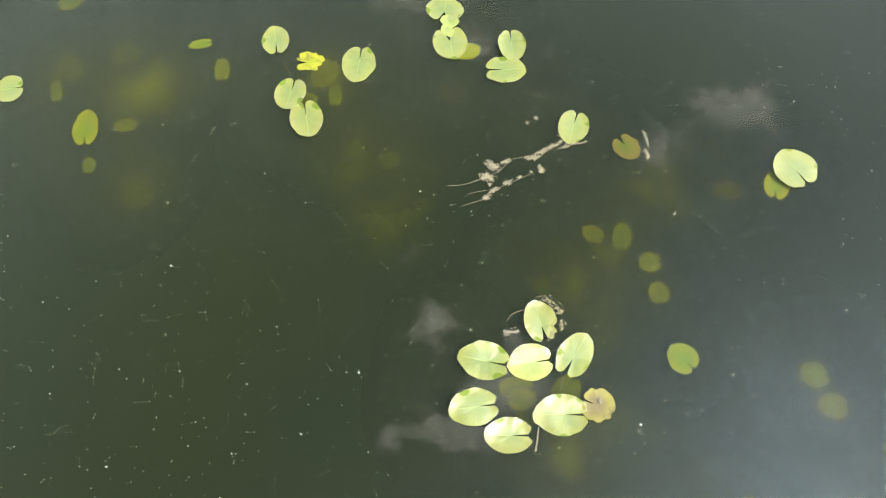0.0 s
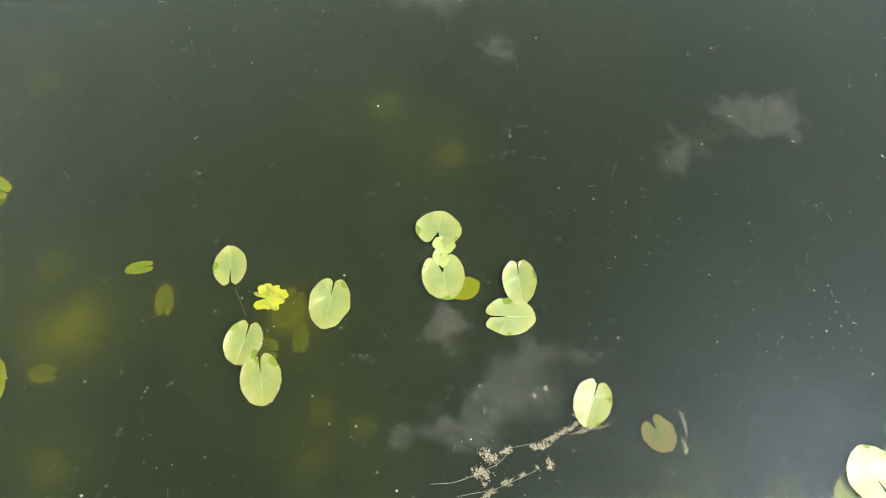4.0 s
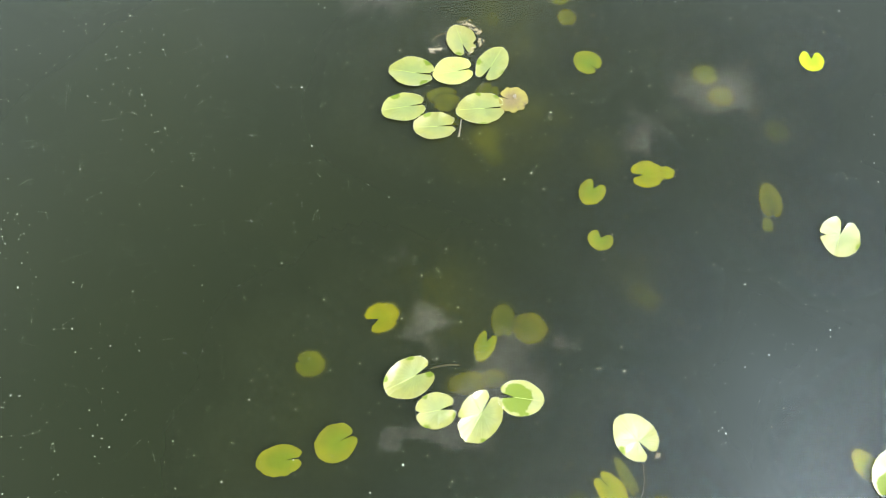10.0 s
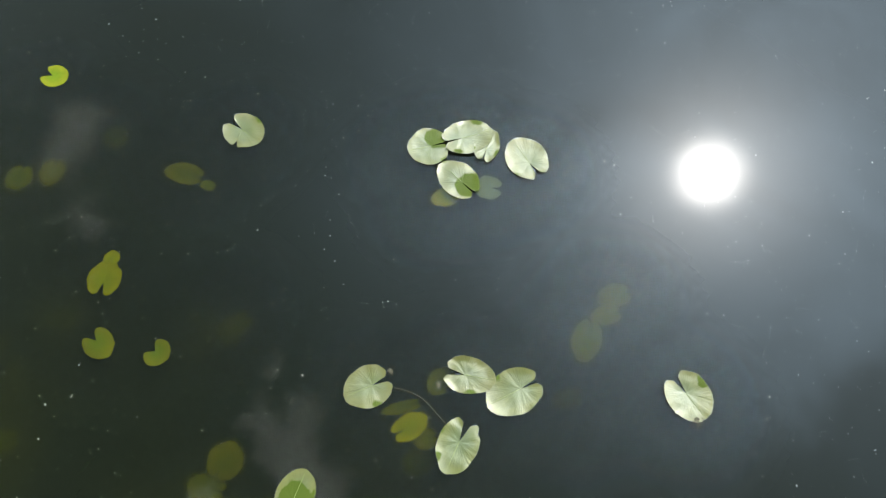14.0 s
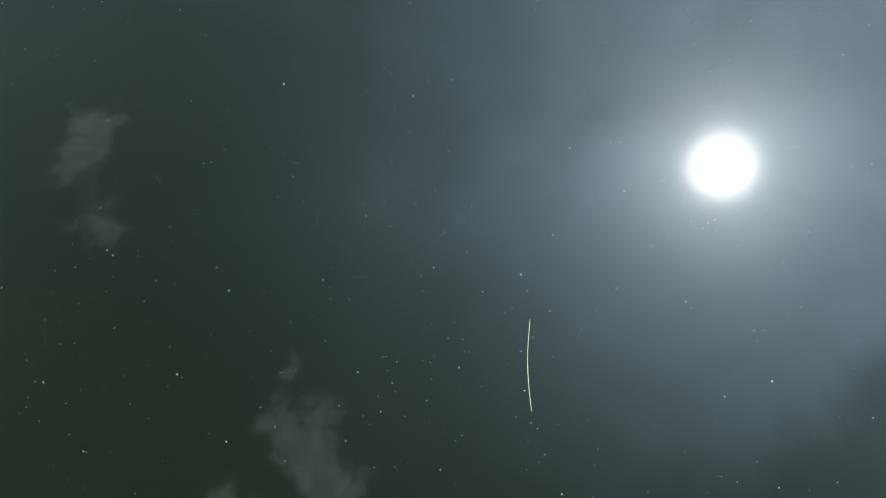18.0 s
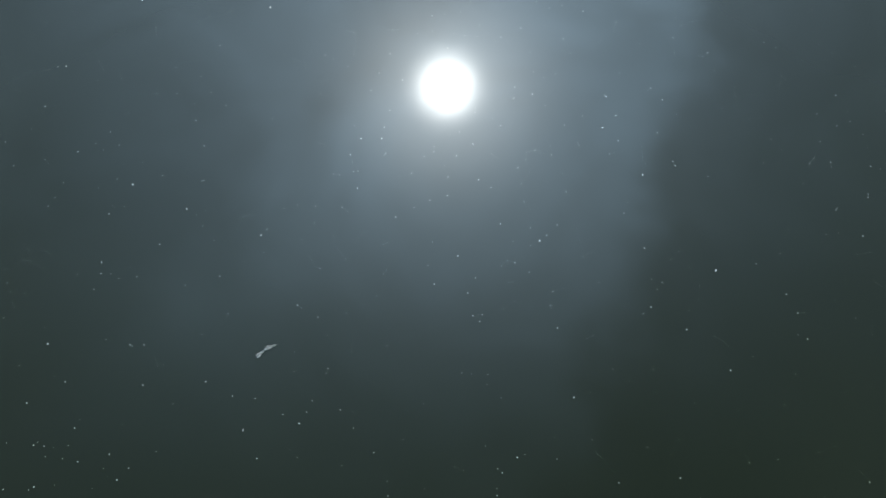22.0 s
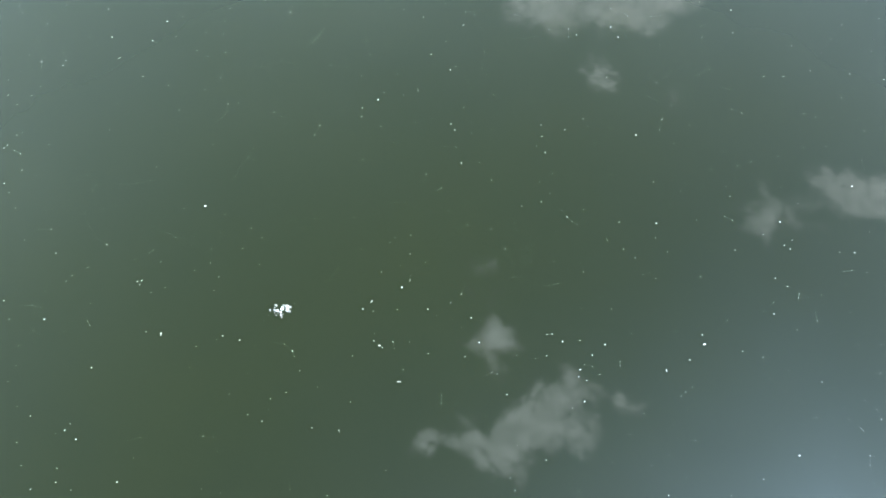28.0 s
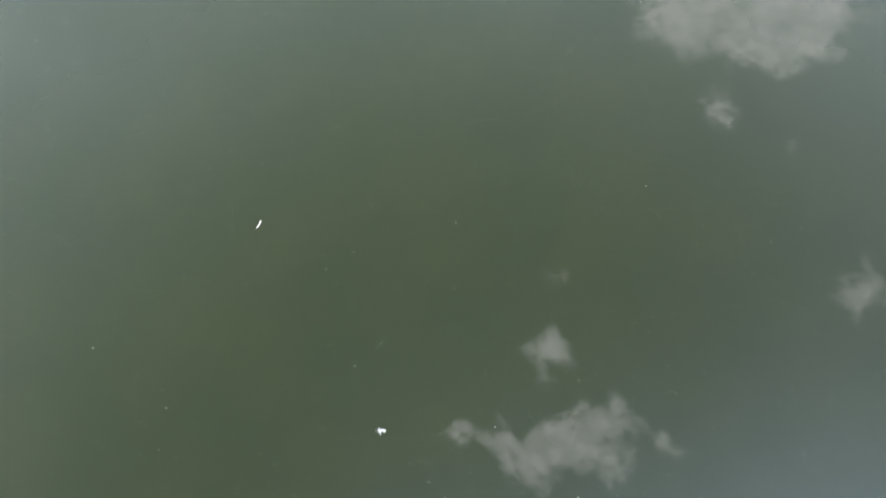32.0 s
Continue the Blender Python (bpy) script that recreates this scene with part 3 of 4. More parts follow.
def fluff(points, width, kind):
    """A drift of small scraps along a line, about as broad as width."""
    rng = random.Random(len(bpy.data.objects) + 5)
    verts, faces = [], []
    x0, y0 = points[0]
    line = points if len(points) > 1 else [points[0], (points[0][0] + 0.002, points[0][1])]
    for (ax, ay), (bx, by) in zip(line, line[1:]):
        span = math.hypot(bx - ax, by - ay)
        for _ in range(int(60 + 40 * span / max(width, 0.02))):
            u = rng.random()
            lump = max(0.0, 0.35 + 1.1 * noise.noise((u * span * 16 + ax, ay, 2.0)))
            if rng.random() > 0.25 + lump:
                continue
            x, y = ax + (bx - ax) * u - x0 + rng.gauss(0, width * 0.25 * (0.4 + lump)), ay + (by - ay) * u - y0 + rng.gauss(0, width * 0.25 * (0.4 + lump))
            flake(verts, faces, x, y, rng.uniform(0.001, 0.014), rng.uniform(0.04, 0.26) * min(width, 0.06) + 0.0025, rng, 0.9)
    ob = chips_object("floating_fluff", verts, faces, TUFT[kind])
    ob.location = (x0, y0, 0)
    return tagged(ob, FLUFF_LABEL[kind], "plant scum", kind="stuff")


def floating_bit(x, y, size):
    rng = random.Random(len(bpy.data.objects) + 11)
    verts, faces = [], []
    for _ in range(rng.choice((2, 3, 4))):
        flake(verts, faces, rng.gauss(0, size * 0.15), rng.gauss(0, size * 0.15), 0.001, size * rng.uniform(0.25, 0.5), rng)
    ob = chips_object("floating_bit", verts, faces, TUFT["white"])
    ob.location = (x, y, 0)
    return tagged(ob, "small whitish seed scrap floating on the water", "seed scrap", "seed scraps on the pond")


lily_leaf(3.392, -1.834, 0.300, 0.232, 39.4)
lily_leaf(3.767, -1.414, 0.317, 0.259, -160.7)
lily_leaf(3.895, -1.165, 0.349, 0.270, -137.2)
lily_leaf(3.431, -1.460, 0.238, 0.215, -53.7, look='withered', gap=16)
lily_leaf(3.395, -1.342, 0.314, 0.249, -172.6, depth=0.100)
lily_leaf(3.521, -1.158, 0.242, 0.125, 33.4, depth=0.140)
lily_leaf(3.735, -1.278, 0.192, 0.205, 120.3, depth=0.070)
lily_leaf(3.228, -1.091, 0.359, 0.286, -155.7)
lily_leaf(2.370, -0.752, 0.264, 0.332, 21.7, gap=24)
lily_leaf(2.451, -0.653, 0.136, 0.165, -158.5, gap=20, look='flap')
lily_leaf(2.647, -0.537, 0.347, 0.300, -138.1, gap=20)
lily_leaf(2.544, -0.621, 0.145, 0.118, -142.2, gap=5, look='flap')
lily_leaf(2.651, -0.365, 0.219, 0.170, -41.8, depth=0.006)
lily_leaf(2.401, -0.069, 0.325, 0.235, -144.3)
lily_leaf(2.664, 0.003, 0.343, 0.264, -57.4)
lily_leaf(2.951, -0.317, 0.252, 0.277, 120.3, depth=0.170, look='brown')
lily_leaf(2.869, 0.749, 0.307, 0.250, -167.4)
lily_leaf(2.817, 1.195, 0.248, 0.213, -118.0, depth=0.006, gap=14, look='amber')
lily_leaf(2.337, 2.430, 0.343, 0.350, 58.1)
lily_leaf(2.516, 2.361, 0.282, 0.205, 14.3, depth=0.035, look='yellow')
lily_leaf(2.669, 2.072, 0.259, 0.186, 120.3, depth=0.160)
lily_leaf(3.599, 1.304, 0.188, 0.151, 86.8, depth=0.100)
lily_leaf(3.513, 1.502, 0.245, 0.158, 19.1, depth=0.100)
lily_leaf(3.580, 1.778, 0.174, 0.176, 120.3, depth=0.120)
lily_leaf(3.798, 1.930, 0.181, 0.164, 32.1, depth=0.070)
lily_leaf(4.141, 1.153, 0.163, 0.152, 88.2, depth=0.200)
lily_leaf(4.023, 1.355, 0.165, 0.110, 25.3, depth=0.160)
lily_leaf(4.190, 2.268, 0.224, 0.221, 70.6, depth=0.015, look='yellow')
lily_leaf(3.772, 3.153, 0.222, 0.205, 120.3, depth=0.140)
lily_leaf(4.910, -3.452, 0.227, 0.268, 130.3)
lily_leaf(4.883, -2.658, 0.343, 0.211, 37.4, depth=0.012, look='yellow')
lily_leaf(5.120, -2.452, 0.163, 0.115, 41.6, depth=0.070, look='yellow')
lily_leaf(4.662, -2.474, 0.209, 0.140, 120.3, depth=0.110)
lily_leaf(3.732, -2.370, 0.212, 0.095, 132.8, depth=0.012, look='yellow')
lily_leaf(3.831, -2.102, 0.249, 0.142, 37.2, depth=0.080)
lily_leaf(4.701, -3.220, 0.249, 0.105, 42.6, depth=0.130)
lily_leaf(3.839, -3.746, 0.332, 0.196, 100.0, depth=0.020, look='yellow')
lily_leaf(3.937, -3.710, 0.239, 0.186, -33.7, depth=0.060)
lily_leaf(4.302, -2.526, 0.440, 0.344, 98.4, depth=0.200)
lily_leaf(4.429, -3.336, 0.350, 0.202, 64.9, depth=0.200)
lily_leaf(4.047, -3.045, 0.300, 0.293, 158.9, depth=0.220)
lily_leaf(3.859, -0.747, 0.198, 0.156, 32.7, depth=0.200)
lily_leaf(1.597, -1.749, 0.294, 0.295, 121.1, depth=0.200)
lily_leaf(2.922, -4.228, 0.320, 0.208, 72.4, depth=0.160)
lily_leaf(3.788, -0.450, 0.201, 0.187, 101.0, depth=0.220)
lily_leaf(1.709, -1.077, 0.258, 0.223, 121.1, depth=0.220)
lily_leaf(5.102, -2.040, 0.268, 0.293, 167.9, depth=0.220)
lily_leaf(4.918, 1.071, 0.353, 0.276, 108.3, gap=4)
lily_leaf(4.762, 1.356, 0.315, 0.264, 128.2, look='spotted')
lily_leaf(4.468, 1.276, 0.312, 0.243, 44.3, gap=10, bites=((75, 0.22, 0.26), (42, 0.1, 0.2)))
lily_leaf(4.567, 1.597, 0.347, 0.238, -1.7, gap=8)
lily_leaf(5.236, 1.163, 0.340, 0.259, 128.0)
lily_leaf(5.280, 1.462, 0.320, 0.244, 120.4)
lily_leaf(4.976, 1.707, 0.372, 0.284, 120.4)
lily_leaf(4.794, 1.885, 0.225, 0.248, -79.7, look='decayed', gap=6)
lily_leaf(4.950, 1.354, 0.255, 0.178, 120.3, depth=0.090)
lily_leaf(4.801, 1.662, 0.266, 0.215, 176.2, depth=0.075)
lily_leaf(5.056, 1.514, 0.179, 0.182, 79.9, depth=0.120)
lily_leaf(5.011, 1.414, 0.223, 0.168, -56.1, depth=0.060)
lily_leaf(5.088, 1.800, 0.268, 0.205, 100.7, depth=0.180)
lily_leaf(5.205, 1.924, 0.210, 0.158, 58.3, depth=0.200)
lily_leaf(7.081, 2.202, 0.350, 0.268, 143.9, gap=12)
lily_leaf(7.193, 2.454, 0.278, 0.236, 128.9, gap=12, bites=((176, 0.09, 0.2),))
lily_leaf(7.092, 2.723, 0.355, 0.276, 176.9, bites=((137, 0.1, 0.16),))
lily_leaf(6.872, 2.904, 0.295, 0.240, -70.9, gap=12, dips=((6.880, 2.890, 0.10),))
lily_leaf(6.798, 1.822, 0.249, 0.218, -35.3, depth=0.025, gap=24)
lily_leaf(7.296, 1.537, 0.204, 0.191, -75.9, depth=0.070)
lily_leaf(7.921, 1.712, 0.296, 0.201, 124.0, depth=0.010, look='yellow')
lily_leaf(7.664, 1.974, 0.278, 0.243, 143.7, depth=0.010, look='yellow')
lily_leaf(6.643, 2.544, 0.235, 0.142, -177.6, depth=0.030, gap=22, look='yellow')
lily_leaf(6.425, 2.583, 0.248, 0.185, 26.0, depth=0.070)
lily_leaf(6.397, 2.764, 0.241, 0.232, -76.9, depth=0.045)
lily_leaf(6.916, 2.552, 0.266, 0.165, 124.0, depth=0.110)
lily_leaf(6.807, 2.687, 0.191, 0.136, -56.0, depth=0.130)
lily_leaf(5.249, 2.744, 0.232, 0.193, 177.2, depth=0.006, gap=26, look='yellow')
lily_leaf(5.579, 2.946, 0.159, 0.186, -174.9, depth=0.018, gap=40, look='yellow')
lily_leaf(4.933, 3.051, 0.257, 0.230, -56.1, depth=0.014, gap=14)
lily_leaf(4.853, 3.181, 0.108, 0.110, -56.1, depth=0.012, gap=30)
lily_leaf(4.717, 3.948, 0.292, 0.178, 26.3, depth=0.040)
lily_leaf(4.881, 3.998, 0.132, 0.087, 22.0, depth=0.090)
lily_leaf(3.378, 3.856, 0.210, 0.197, -160.2, depth=0.004, gap=24, look='yellow')
lily_leaf(3.921, 3.340, 0.223, 0.197, 123.9, depth=0.130)
lily_leaf(4.009, 3.840, 0.214, 0.203, 50.0, depth=0.170)
lily_leaf(5.734, 3.370, 0.202, 0.192, 123.9, depth=0.230)
lily_leaf(6.765, 3.668, 0.313, 0.273, 65.1, gap=10)
lily_leaf(7.194, 4.133, 0.337, 0.244, -150.8, gap=12)
lily_leaf(7.493, 4.250, 0.381, 0.295, 66.6, gap=7)
lily_leaf(7.425, 3.764, 0.359, 0.259, 105.0, gap=12, bites=((-45, 0.16, 0.14),))
lily_leaf(7.010, 3.718, 0.282, 0.082, 54.9, depth=0.040)
lily_leaf(7.122, 3.651, 0.257, 0.167, -110.3, depth=0.030)
lily_leaf(7.084, 4.003, 0.164, 0.222, -6.7, depth=0.050)
lily_leaf(7.298, 3.540, 0.187, 0.222, -35.7, depth=0.160)
lily_leaf(7.241, 3.671, 0.163, 0.146, 54.8, depth=0.130)
lily_leaf(5.908, 5.255, 0.299, 0.314, 55.5, dips=((5.905, 5.340, 0.09),))
lily_leaf(6.066, 5.494, 0.378, 0.284, -122.2, lift=0.012)
lily_leaf(6.227, 5.537, 0.294, 0.185, -65.6, lift=0.004)
lily_leaf(6.247, 5.189, 0.350, 0.268, -5.8, dips=((6.335, 5.200, 0.10), (6.40, 5.25, 0.08)))
lily_leaf(6.446, 5.285, 0.204, 0.197, 32.6, depth=0.006, gap=14, look='wet')
lily_leaf(6.257, 5.033, 0.208, 0.158, 55.3, depth=0.030)
lily_leaf(6.512, 5.648, 0.358, 0.312, -17.9, gap=9)
lily_leaf(4.792, 4.459, 0.316, 0.285, -178.4, gap=12, bites=((115, 0.09, 0.3),))
lily_leaf(8.356, 4.955, 0.339, 0.298, 162.6, gap=10)
lily_leaf(7.644, 4.844, 0.306, 0.210, 110.3, depth=0.040)
lily_leaf(7.609, 5.229, 0.258, 0.176, 55.0, depth=0.055)
lily_leaf(7.648, 5.075, 0.224, 0.149, 55.0, depth=0.050)
lily_leaf(7.789, 4.507, 0.231, 0.150, 54.8, depth=0.230)
lily_leaf(5.748, 3.417, 0.253, 0.181, 82.0, depth=0.230)
strand([(3.493, -1.724), (3.545, -1.633), (3.618, -1.518)], 0.006, 'stem')
strand([(4.895, -3.315), (4.887, -3.148), (4.877, -2.990)], 0.006, 'stem')
strand([(4.731, 1.600), (4.790, 1.612), (4.864, 1.623)], 0.007, 'stem')
strand([(5.133, 1.606), (5.202, 1.633), (5.280, 1.656)], 0.007, 'hairy')
strand([(6.950, 2.298), (6.891, 2.372), (6.849, 2.448)], 0.007, 'stem')
strand([(6.887, 3.768), (6.996, 3.818), (7.098, 3.834), (7.196, 3.821), (7.285, 3.810)], 0.012, 'stem')
strand([(6.853, 2.459), (6.889, 2.383), (6.961, 2.290)], 0.008, 'stem')
strand([(2.741, 0.234), (2.768, 0.321), (2.738, 0.392), (2.746, 0.478)], 0.002, 'thread')
strand([(4.587, 1.063), (4.511, 1.074), (4.436, 1.140)], 0.003, 'thread')
strand([(3.858, 0.135), (3.776, 0.248), (3.683, 0.327), (3.624, 0.364), (3.528, 0.429), (3.419, 0.451)], 0.003, 'thread')
strand([(3.411, 0.437), (3.324, 0.531), (3.213, 0.638)], 0.0025, 'thread')
strand([(3.948, 0.325), (3.877, 0.386), (3.795, 0.456)], 0.0025, 'thread')
strand([(3.831, 0.315), (3.760, 0.391), (3.675, 0.484), (3.584, 0.550), (3.429, 0.654)], 0.0025, 'thread')
strand([(5.829, 5.616), (5.892, 5.609), (5.962, 5.596)], 0.003, 'thread')
strand([(-2.233, 16.123), (-2.091, 15.905), (-1.963, 15.747), (-1.838, 15.614)], 0.006, 'reed')
strand([(-7.186, 18.814), (-7.111, 18.821), (-7.042, 18.830)], 0.012, 'twig')
fluff([(3.517, 0.321), (3.525, 0.371), (3.516, 0.413)], 0.062, 'beige')
fluff([(3.459, 0.411), (3.409, 0.450)], 0.041, 'beige')
fluff([(3.653, 0.333), (3.624, 0.364), (3.640, 0.410)], 0.061, 'beige')
fluff([(3.674, 0.423)], 0.032, 'beige')
fluff([(3.324, 0.559), (3.309, 0.593), (3.274, 0.636)], 0.058, 'beige')
fluff([(3.250, 0.610), (3.208, 0.635), (3.179, 0.667)], 0.050, 'beige')
fluff([(3.126, 0.673), (3.096, 0.705), (3.047, 0.732)], 0.062, 'beige')
fluff([(3.179, 0.639), (3.141, 0.685)], 0.042, 'beige')
fluff([(3.124, 0.733), (3.057, 0.792), (2.993, 0.845)], 0.029, 'beige')
fluff([(2.991, 0.867), (2.938, 0.901)], 0.038, 'beige')
fluff([(3.336, 0.676), (3.367, 0.723)], 0.062, 'beige')
fluff([(3.413, 0.646)], 0.037, 'beige')
fluff([(3.486, 0.601), (3.517, 0.584)], 0.024, 'beige')
fluff([(3.613, 0.510), (3.576, 0.546)], 0.041, 'beige')
fluff([(3.737, 0.457), (3.681, 0.491)], 0.036, 'beige')
fluff([(3.807, 0.435), (3.771, 0.461)], 0.044, 'beige')
fluff([(3.010, 0.682)], 0.025, 'beige')
fluff([(4.286, 1.212), (4.297, 1.272), (4.314, 1.334)], 0.091, 'beige')
fluff([(4.313, 1.359), (4.341, 1.364)], 0.052, 'beige')
fluff([(4.385, 1.410), (4.446, 1.431)], 0.063, 'beige')
fluff([(4.493, 1.388), (4.568, 1.392)], 0.037, 'beige')
fluff([(4.667, 1.092), (4.636, 1.130), (4.603, 1.171)], 0.066, 'grey')
fluff([(2.627, 1.252), (2.678, 1.309)], 0.038, 'grey')
fluff([(2.678, 1.309), (2.738, 1.348)], 0.038, 'grey')
fluff([(2.777, 1.328), (2.817, 1.381), (2.851, 1.396)], 0.062, 'grey')
fluff([(4.761, 1.887)], 0.043, 'grey')
fluff([(5.14, 1.608), (5.21, 1.636), (5.285, 1.66)], 0.016, 'grey')
fluff([(2.953, 0.452)], 0.034, 'grey')
fluff([(3.033, 0.412)], 0.030, 'grey')
fluff([(7.093, 3.963)], 0.048, 'beige')
fluff([(8.489, 4.849)], 0.050, 'beige')
fluff([(6.803, 3.833)], 0.045, 'beige')
fluff([(0.523, 14.228), (0.626, 14.209), (0.723, 14.232), (0.847, 14.247)], 0.062, 'white')
fluff([(0.286, 13.969)], 0.031, 'white')
fluff([(0.363, 13.856)], 0.038, 'white')
fluff([(-3.015, 13.399), (-2.967, 13.472)], 0.039, 'white')
fluff([(-4.796, 29.477)], 0.069, 'beige')
fluff([(-9.515, 30.854), (-9.455, 30.906), (-9.392, 30.934)], 0.030, 'white')
fluff([(-9.572, 34.944), (-9.660, 34.961)], 0.111, 'white')
floating_bit(6.882, 2.298, 0.0226)
floating_bit(5.397, 2.416, 0.0289)
floating_bit(5.445, 3.968, 0.0192)
floating_bit(5.068, 0.552, 0.0228)
floating_bit(6.362, -0.042, 0.0217)
floating_bit(6.591, 0.013, 0.0213)
floating_bit(6.415, 0.685, 0.0209)
floating_bit(8.173, 0.662, 0.0149)
floating_bit(8.330, 0.619, 0.0185)
floating_bit(7.844, 1.125, 0.0149)
floating_bit(4.807, 2.201, 0.0216)
floating_bit(8.030, -0.814, 0.0242)
floating_bit(3.174, 1.771, 0.0398)
floating_bit(4.527, 2.280, 0.0319)
floating_bit(5.453, -0.342, 0.0223)
floating_bit(5.070, -1.649, 0.0241)
floating_bit(5.470, -1.301, 0.0270)
floating_bit(3.884, 2.720, 0.0218)
floating_bit(5.447, -0.603, 0.0188)
floating_bit(6.402, -1.611, 0.0183)
floating_bit(7.025, 6.035, 0.0293)
floating_bit(3.262, 3.148, 0.0220)
floating_bit(8.249, 5.575, 0.0190)
floating_bit(5.618, 5.499, 0.0219)
floating_bit(4.193, 2.785, 0.0206)
floating_bit(7.485, 5.361, 0.0236)
floating_bit(-2.163, 14.572, 0.0268)
floating_bit(-4.108, 13.540, 0.0229)
floating_bit(-1.900, 12.362, 0.0233)
floating_bit(-0.279, 13.539, 0.0192)
floating_bit(0.733, 15.130, 0.0202)
floating_bit(1.652, 14.663, 0.0187)
floating_bit(0.106, 17.065, 0.0231)
floating_bit(-0.469, 14.049, 0.0200)
floating_bit(-1.950, 12.697, 0.0198)
floating_bit(-1.471, 11.708, 0.0218)
floating_bit(-0.727, 12.528, 0.0185)
floating_bit(0.773, 13.525, 0.0219)
floating_bit(-3.272, 14.172, 0.0229)
floating_bit(0.691, 15.558, 0.0166)
floating_bit(-4.974, 16.429, 0.0230)
floating_bit(-2.483, 16.348, 0.0205)
floating_bit(-5.107, 15.863, 0.0179)
floating_bit(-2.289, 17.399, 0.0216)
floating_bit(-4.509, 13.651, 0.0230)
floating_bit(-3.858, 14.266, 0.0193)
floating_bit(-2.620, 14.965, 0.0190)
floating_bit(-2.426, 15.218, 0.0191)
floating_bit(-2.825, 17.438, 0.0222)
floating_bit(-4.637, 13.893, 0.0196)
floating_bit(-2.107, 17.664, 0.0218)
floating_bit(-3.320, 17.899, 0.0186)
floating_bit(-8.800, 19.873, 0.0371)
floating_bit(-4.517, 20.426, 0.0357)
floating_bit(-2.583, 21.441, 0.0369)
floating_bit(-2.876, 21.857, 0.0333)
floating_bit(-5.850, 18.836, 0.0245)
floating_bit(-4.486, 18.355, 0.0268)
floating_bit(-6.794, 18.431, 0.0202)
floating_bit(-5.279, 21.607, 0.0341)
floating_bit(-4.983, 19.564, 0.0212)
floating_bit(-2.698, 22.758, 0.0251)
floating_bit(-4.654, 18.956, 0.0201)
floating_bit(-4.849, 18.823, 0.0160)
floating_bit(-6.859, 17.379, 0.0186)
floating_bit(-3.858, 18.369, 0.0189)
floating_bit(-7.348, 24.168, 0.0366)
floating_bit(-7.329, 22.934, 0.0377)
floating_bit(-8.233, 21.833, 0.0230)
floating_bit(-3.889, 24.932, 0.0389)
floating_bit(-4.404, 23.738, 0.0269)
floating_bit(-6.470, 22.225, 0.0239)
floating_bit(-5.447, 22.235, 0.0200)
floating_bit(-8.023, 21.460, 0.0186)
floating_bit(-7.857, 21.482, 0.0149)
floating_bit(-7.346, 21.281, 0.0183)
floating_bit(-8.150, 25.501, 0.0308)
floating_bit(-7.881, 25.818, 0.0316)
floating_bit(-7.429, 25.052, 0.0334)
floating_bit(-6.591, 25.278, 0.0264)
floating_bit(-5.956, 25.194, 0.0337)
floating_bit(-7.824, 25.884, 0.0199)
floating_bit(-9.717, 25.919, 0.0200)
floating_bit(-9.574, 25.452, 0.0192)
floating_bit(-10.299, 25.339, 0.0191)
floating_bit(-9.542, 25.577, 0.0156)
floating_bit(-6.900, 27.500, 0.0224)
floating_bit(-7.808, 27.286, 0.0221)
floating_bit(-7.675, 26.177, 0.0203)
floating_bit(-9.889, 24.840, 0.0183)
floating_bit(-9.199, 31.986, 0.0210)
floating_bit(-6.312, 31.482, 0.0362)
floating_bit(-9.025, 30.770, 0.0229)
floating_bit(-11.127, 30.785, 0.0231)
floating_bit(-9.559, 30.362, 0.0259)
floating_bit(-9.499, 30.564, 0.0188)
floating_bit(-9.150, 30.476, 0.0224)
floating_bit(-9.047, 32.253, 0.0172)
floating_bit(-7.693, 32.950, 0.0225)
floating_bit(-8.027, 32.522, 0.0218)
floating_bit(-7.242, 30.201, 0.0181)
floating_bit(-6.927, 30.261, 0.0182)
floating_bit(-9.928, 35.635, 0.0273)
floating_bit(-10.114, 35.357, 0.0268)
floating_bit(-8.884, 34.467, 0.0292)
floating_bit(-7.410, 34.624, 0.0295)
floating_bit(-6.827, 34.409, 0.0290)
floating_bit(-9.406, 33.928, 0.0240)
floating_bit(-9.734, 33.872, 0.0319)
floating_bit(-11.384, 35.012, 0.0218)
floating_bit(-8.089, 35.089, 0.0175)
floating_bit(-9.338, 35.880, 0.0231)
floating_bit(-9.229, 33.371, 0.0115)
floating_bit(-7.810, 32.688, 0.0252)
floating_bit(-6.094, 33.393, 0.0191)
floating_bit(-9.052, 38.264, 0.0317)
floating_bit(-11.202, 37.164, 0.0294)
floating_bit(-10.789, 36.745, 0.0284)
floating_bit(-9.849, 35.917, 0.0379)
floating_bit(-10.644, 36.906, 0.0247)
floating_bit(-10.110, 38.296, 0.0364)
floating_bit(-8.363, 38.794, 0.0281)
floating_bit(-8.377, 37.823, 0.0219)
floating_bit(-9.800, 36.997, 0.0207)
floating_bit(-10.343, 36.325, 0.0235)
floating_bit(-9.385, 36.283, 0.0195)
floating_bit(-8.386, 36.029, 0.0191)
floating_bit(-7.545, 36.292, 0.0195)
floating_bit(-7.836, 36.342, 0.0196)
floating_bit(-6.743, 36.012, 0.0190)
floating_bit(-12.543, 35.828, 0.0346)
floating_bit(-12.879, 36.559, 0.0224)
floating_bit(-13.209, 35.094, 0.0225)
floating_bit(-10.770, 37.527, 0.0193)
floating_bit(-10.418, 35.434, 0.0180)
floating_bit(-9.972, 37.422, 0.0180)
floating_bit(-11.047, 36.750, 0.0243)
floating_bit(-11.531, 37.235, 0.0321)
floating_bit(-12.866, 37.598, 0.0250)
floating_bit(-12.808, 35.878, 0.0277)
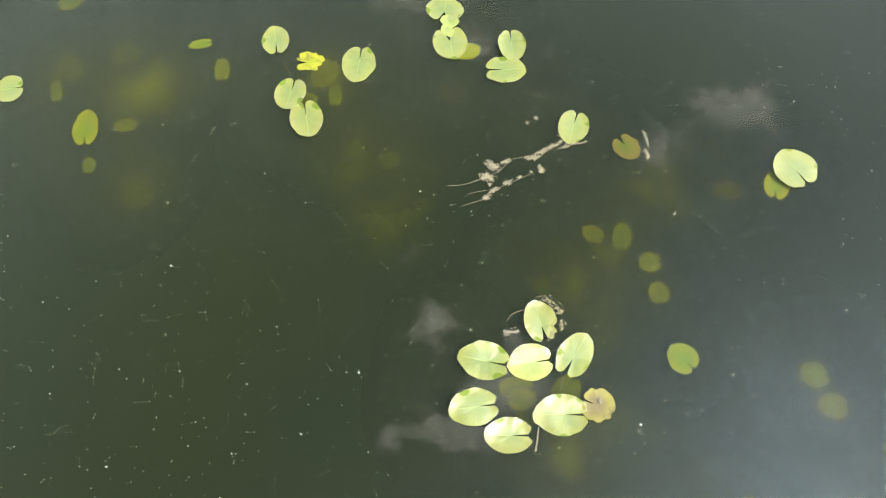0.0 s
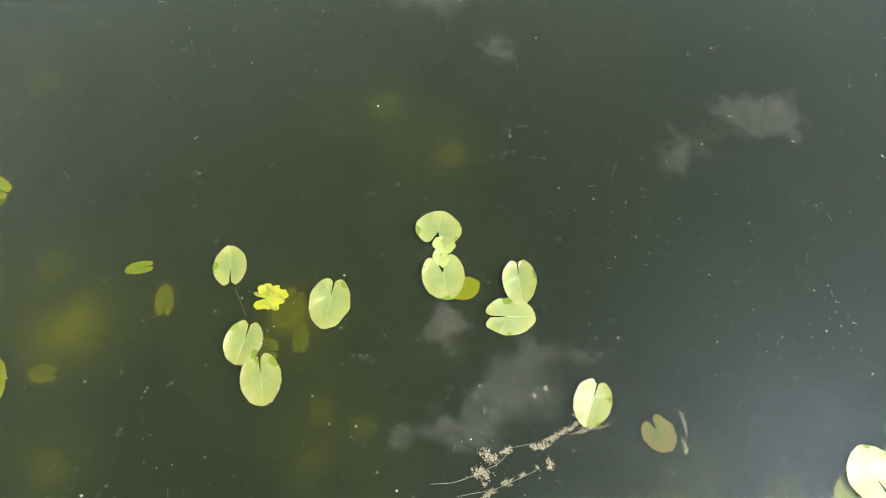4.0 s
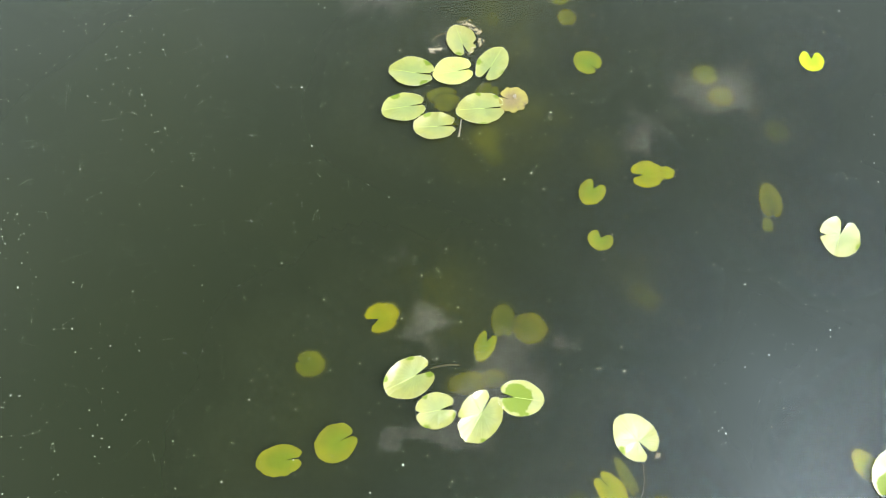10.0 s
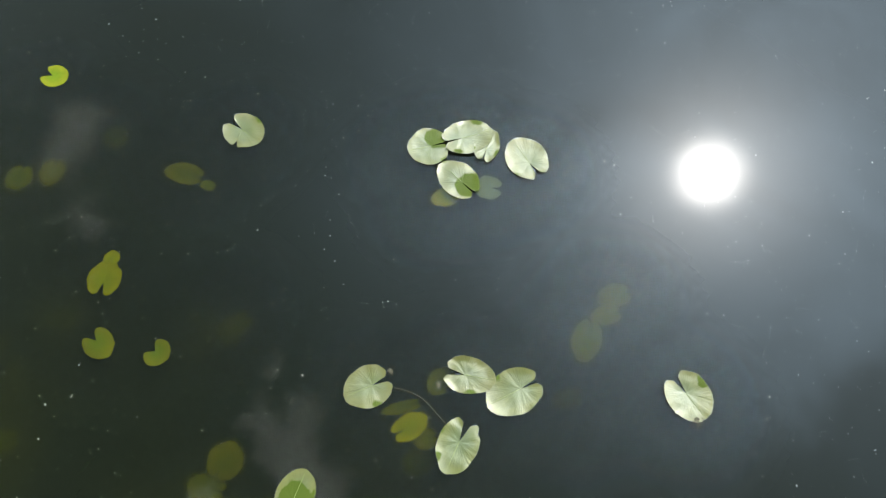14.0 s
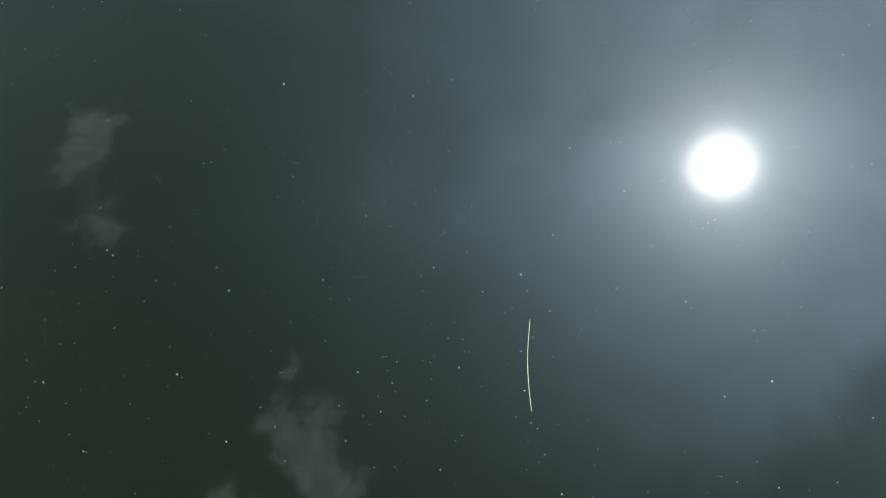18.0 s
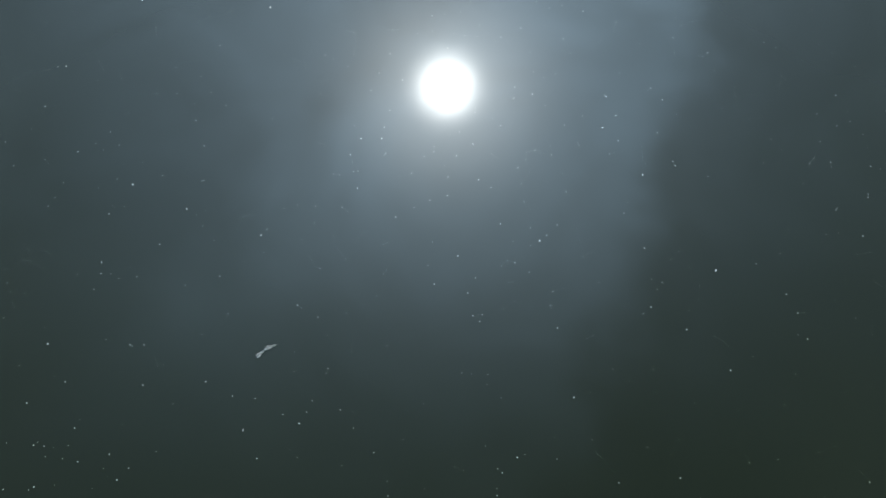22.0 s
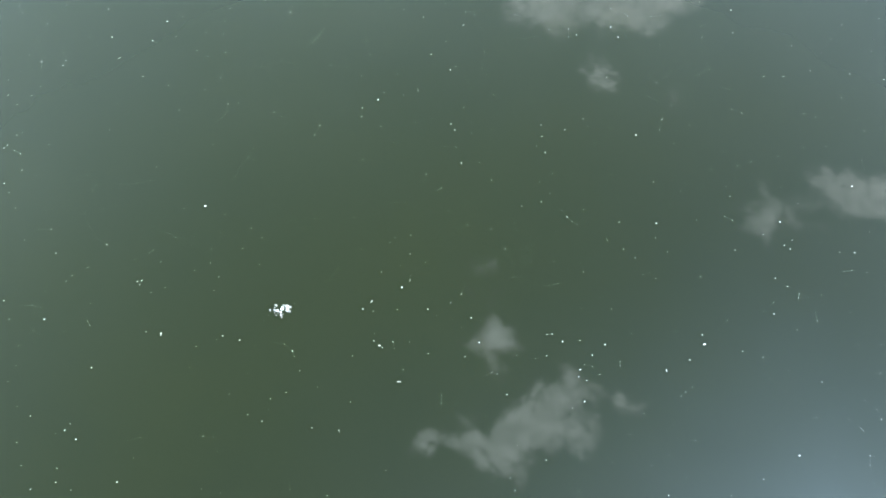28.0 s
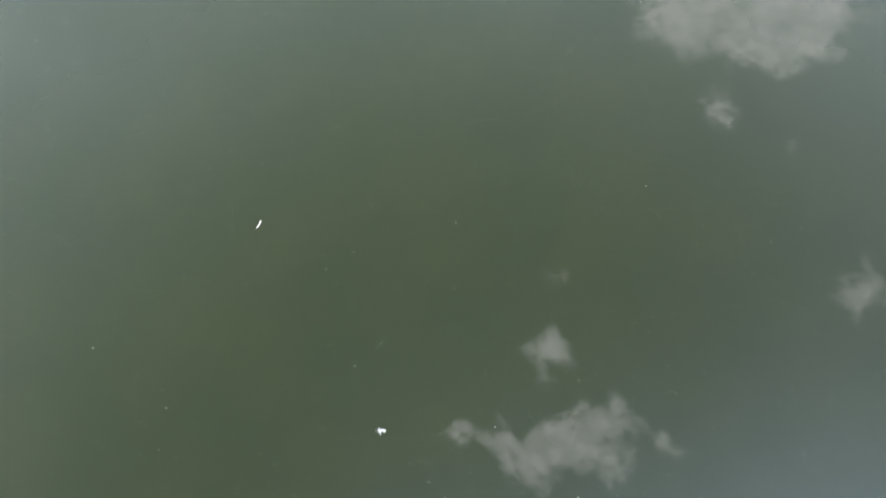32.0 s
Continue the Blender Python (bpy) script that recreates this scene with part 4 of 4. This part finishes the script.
floating_bit(-9.137, 31.490, 0.0258)
floating_bit(-9.471, 35.234, 0.0209)
floating_bit(-11.473, 29.864, 0.0442)
floating_bit(-13.675, 34.338, 0.0263)

# ---- water sheet ----
def lay_water():
    step = 0.08
    xs = [-2200.0, *np.arange(BOX[0], BOX[1], step), 2200.0]
    ys = [-2200.0, *np.arange(BOX[2], BOX[3], step), 2200.0]
    gx, gy = np.meshgrid(xs, ys)
    clear = np.zeros_like(gx)
    for ob in LEAVES:
        reach = max(ob.dimensions.x, ob.dimensions.y) / 2
        d = np.hypot(gx - ob.location.x, gy - ob.location.y + 0.10)
        u = np.clip((reach * 1.25 + 0.50 - d) / 0.45, 0, 1)
        clear = np.maximum(clear, u * u * (3 - 2 * u))
    weed = np.zeros_like(gx)
    for x, y, r, amount in WEEDS:
        weed = np.maximum(weed, amount * np.exp(-((gx - x) ** 2 + (gy - y) ** 2) / (r * 1.25) ** 2))
    nx, ny = len(xs), len(ys)
    verts = np.stack([gx.ravel(), gy.ravel(), np.zeros(nx * ny)], 1)
    i = (np.arange(ny - 1)[:, None] * nx + np.arange(nx - 1)[None]).ravel()
    me = bpy.data.meshes.new("water")
    me.from_pydata(verts.tolist(), [], np.stack([i, i + 1, i + nx + 1, i + nx], 1).tolist())
    me.attributes.new("clear", "FLOAT", "POINT").data.foreach_set("value", clear.ravel())
    me.attributes.new("weed", "FLOAT", "POINT").data.foreach_set("value", weed.ravel())
    me.materials.append(WATER)
    water = tagged(new("water", me), "calm murky green pond water mirroring the sky", "water", kind="structure")
    for k, (z, cover) in enumerate(MURK):
        part("murk_layer", sheet_mesh(5, 3, 14, z), murk_material("murk", cover, k), water, "suspended green algae in the water")


WEEDS = [(4.32, -2.51, 0.24, 1.0), (4.62, -3.20, 0.12, 0.60), (4.62, -2.43, 0.11, 0.70), (5.01, -1.98, 0.18, 0.45), (3.86, -0.71, 0.14, 0.5), (3.88, -0.33, 0.27, 0.25), (3.46, -1.25, 0.19, 1.00), (3.74, -1.28, 0.10, 1.00), (3.09, 1.53, 0.24, 0.65), (4.06, 1.41, 0.24, 0.7), (1.82, -1.02, 0.18, 0.50),
         (3.72, 1.49, 0.20, 0.75), (4.25, -0.16, 0.24, 0.35), (4.11, -0.60, 0.18, 0.50), (4.89, 2.06, 0.20, 0.70), (5.21, 1.86, 0.15, 1.00), (4.36, 1.72, 0.15, 0.60), (4.94, 2.72, 0.14, 0.50), (5.70, 3.21, 0.14, 0.40), (6.58, 2.19, 0.27, 0.60), (3.97, 1.34, 0.18, 0.50)]
MURK = [(-0.0365, 0.42), (-0.145, 0.52)]
bpy.context.view_layer.update()
BOX = (min(o.location.x for o in LEAVES) - 1, max(o.location.x for o in LEAVES) + 1, min(o.location.y for o in LEAVES) - 1, max(o.location.y for o in LEAVES) + 1)
lay_water()

# fine pale dust over the whole pond
def dust():
    rng = random.Random(4)
    verts, faces = [], []

    def field(x0, x1, y0, y1, per_m2, grain):
        for _ in range(int((x1 - x0) * (y1 - y0) * per_m2)):
            x, y = rng.uniform(x0, x1), rng.uniform(y0, y1)
            for _ in range(rng.choice((1, 1, 1, 2, 2, 3, 5))):
                s = min(0.018, grain * math.exp(rng.gauss(0, 0.38)))
                flake(verts, faces, x + rng.gauss(0, 0.25), y + rng.gauss(0, 0.25), 0.0008, s, rng, 0.2)

    field(-4, 14, -6, 10.5, 36, 0.0060)
    field(-14, 4, 10.5, 26, 15, 0.0062)
    field(-18, 0, 26, 48, 11, 0.0070)
    # a few larger grains
    for x0, x1, y0, y1, count, size in ((-4, 14, -6, 10.5, 600, 0.0078), (-14, 4, 10.5, 26, 500, 0.009), (-18, 0, 26, 48, 700, 0.010)):
        for _ in range(count):
            flake(verts, faces, rng.uniform(x0, x1), rng.uniform(y0, y1), 0.0008, size * rng.uniform(0.7, 1.35), rng, 0.3)
    return tagged(chips_object("pollen_dust", verts, faces, SPECK), "fine whitish pollen and dust specks scattered on the water", "dust", kind="stuff")


dust()
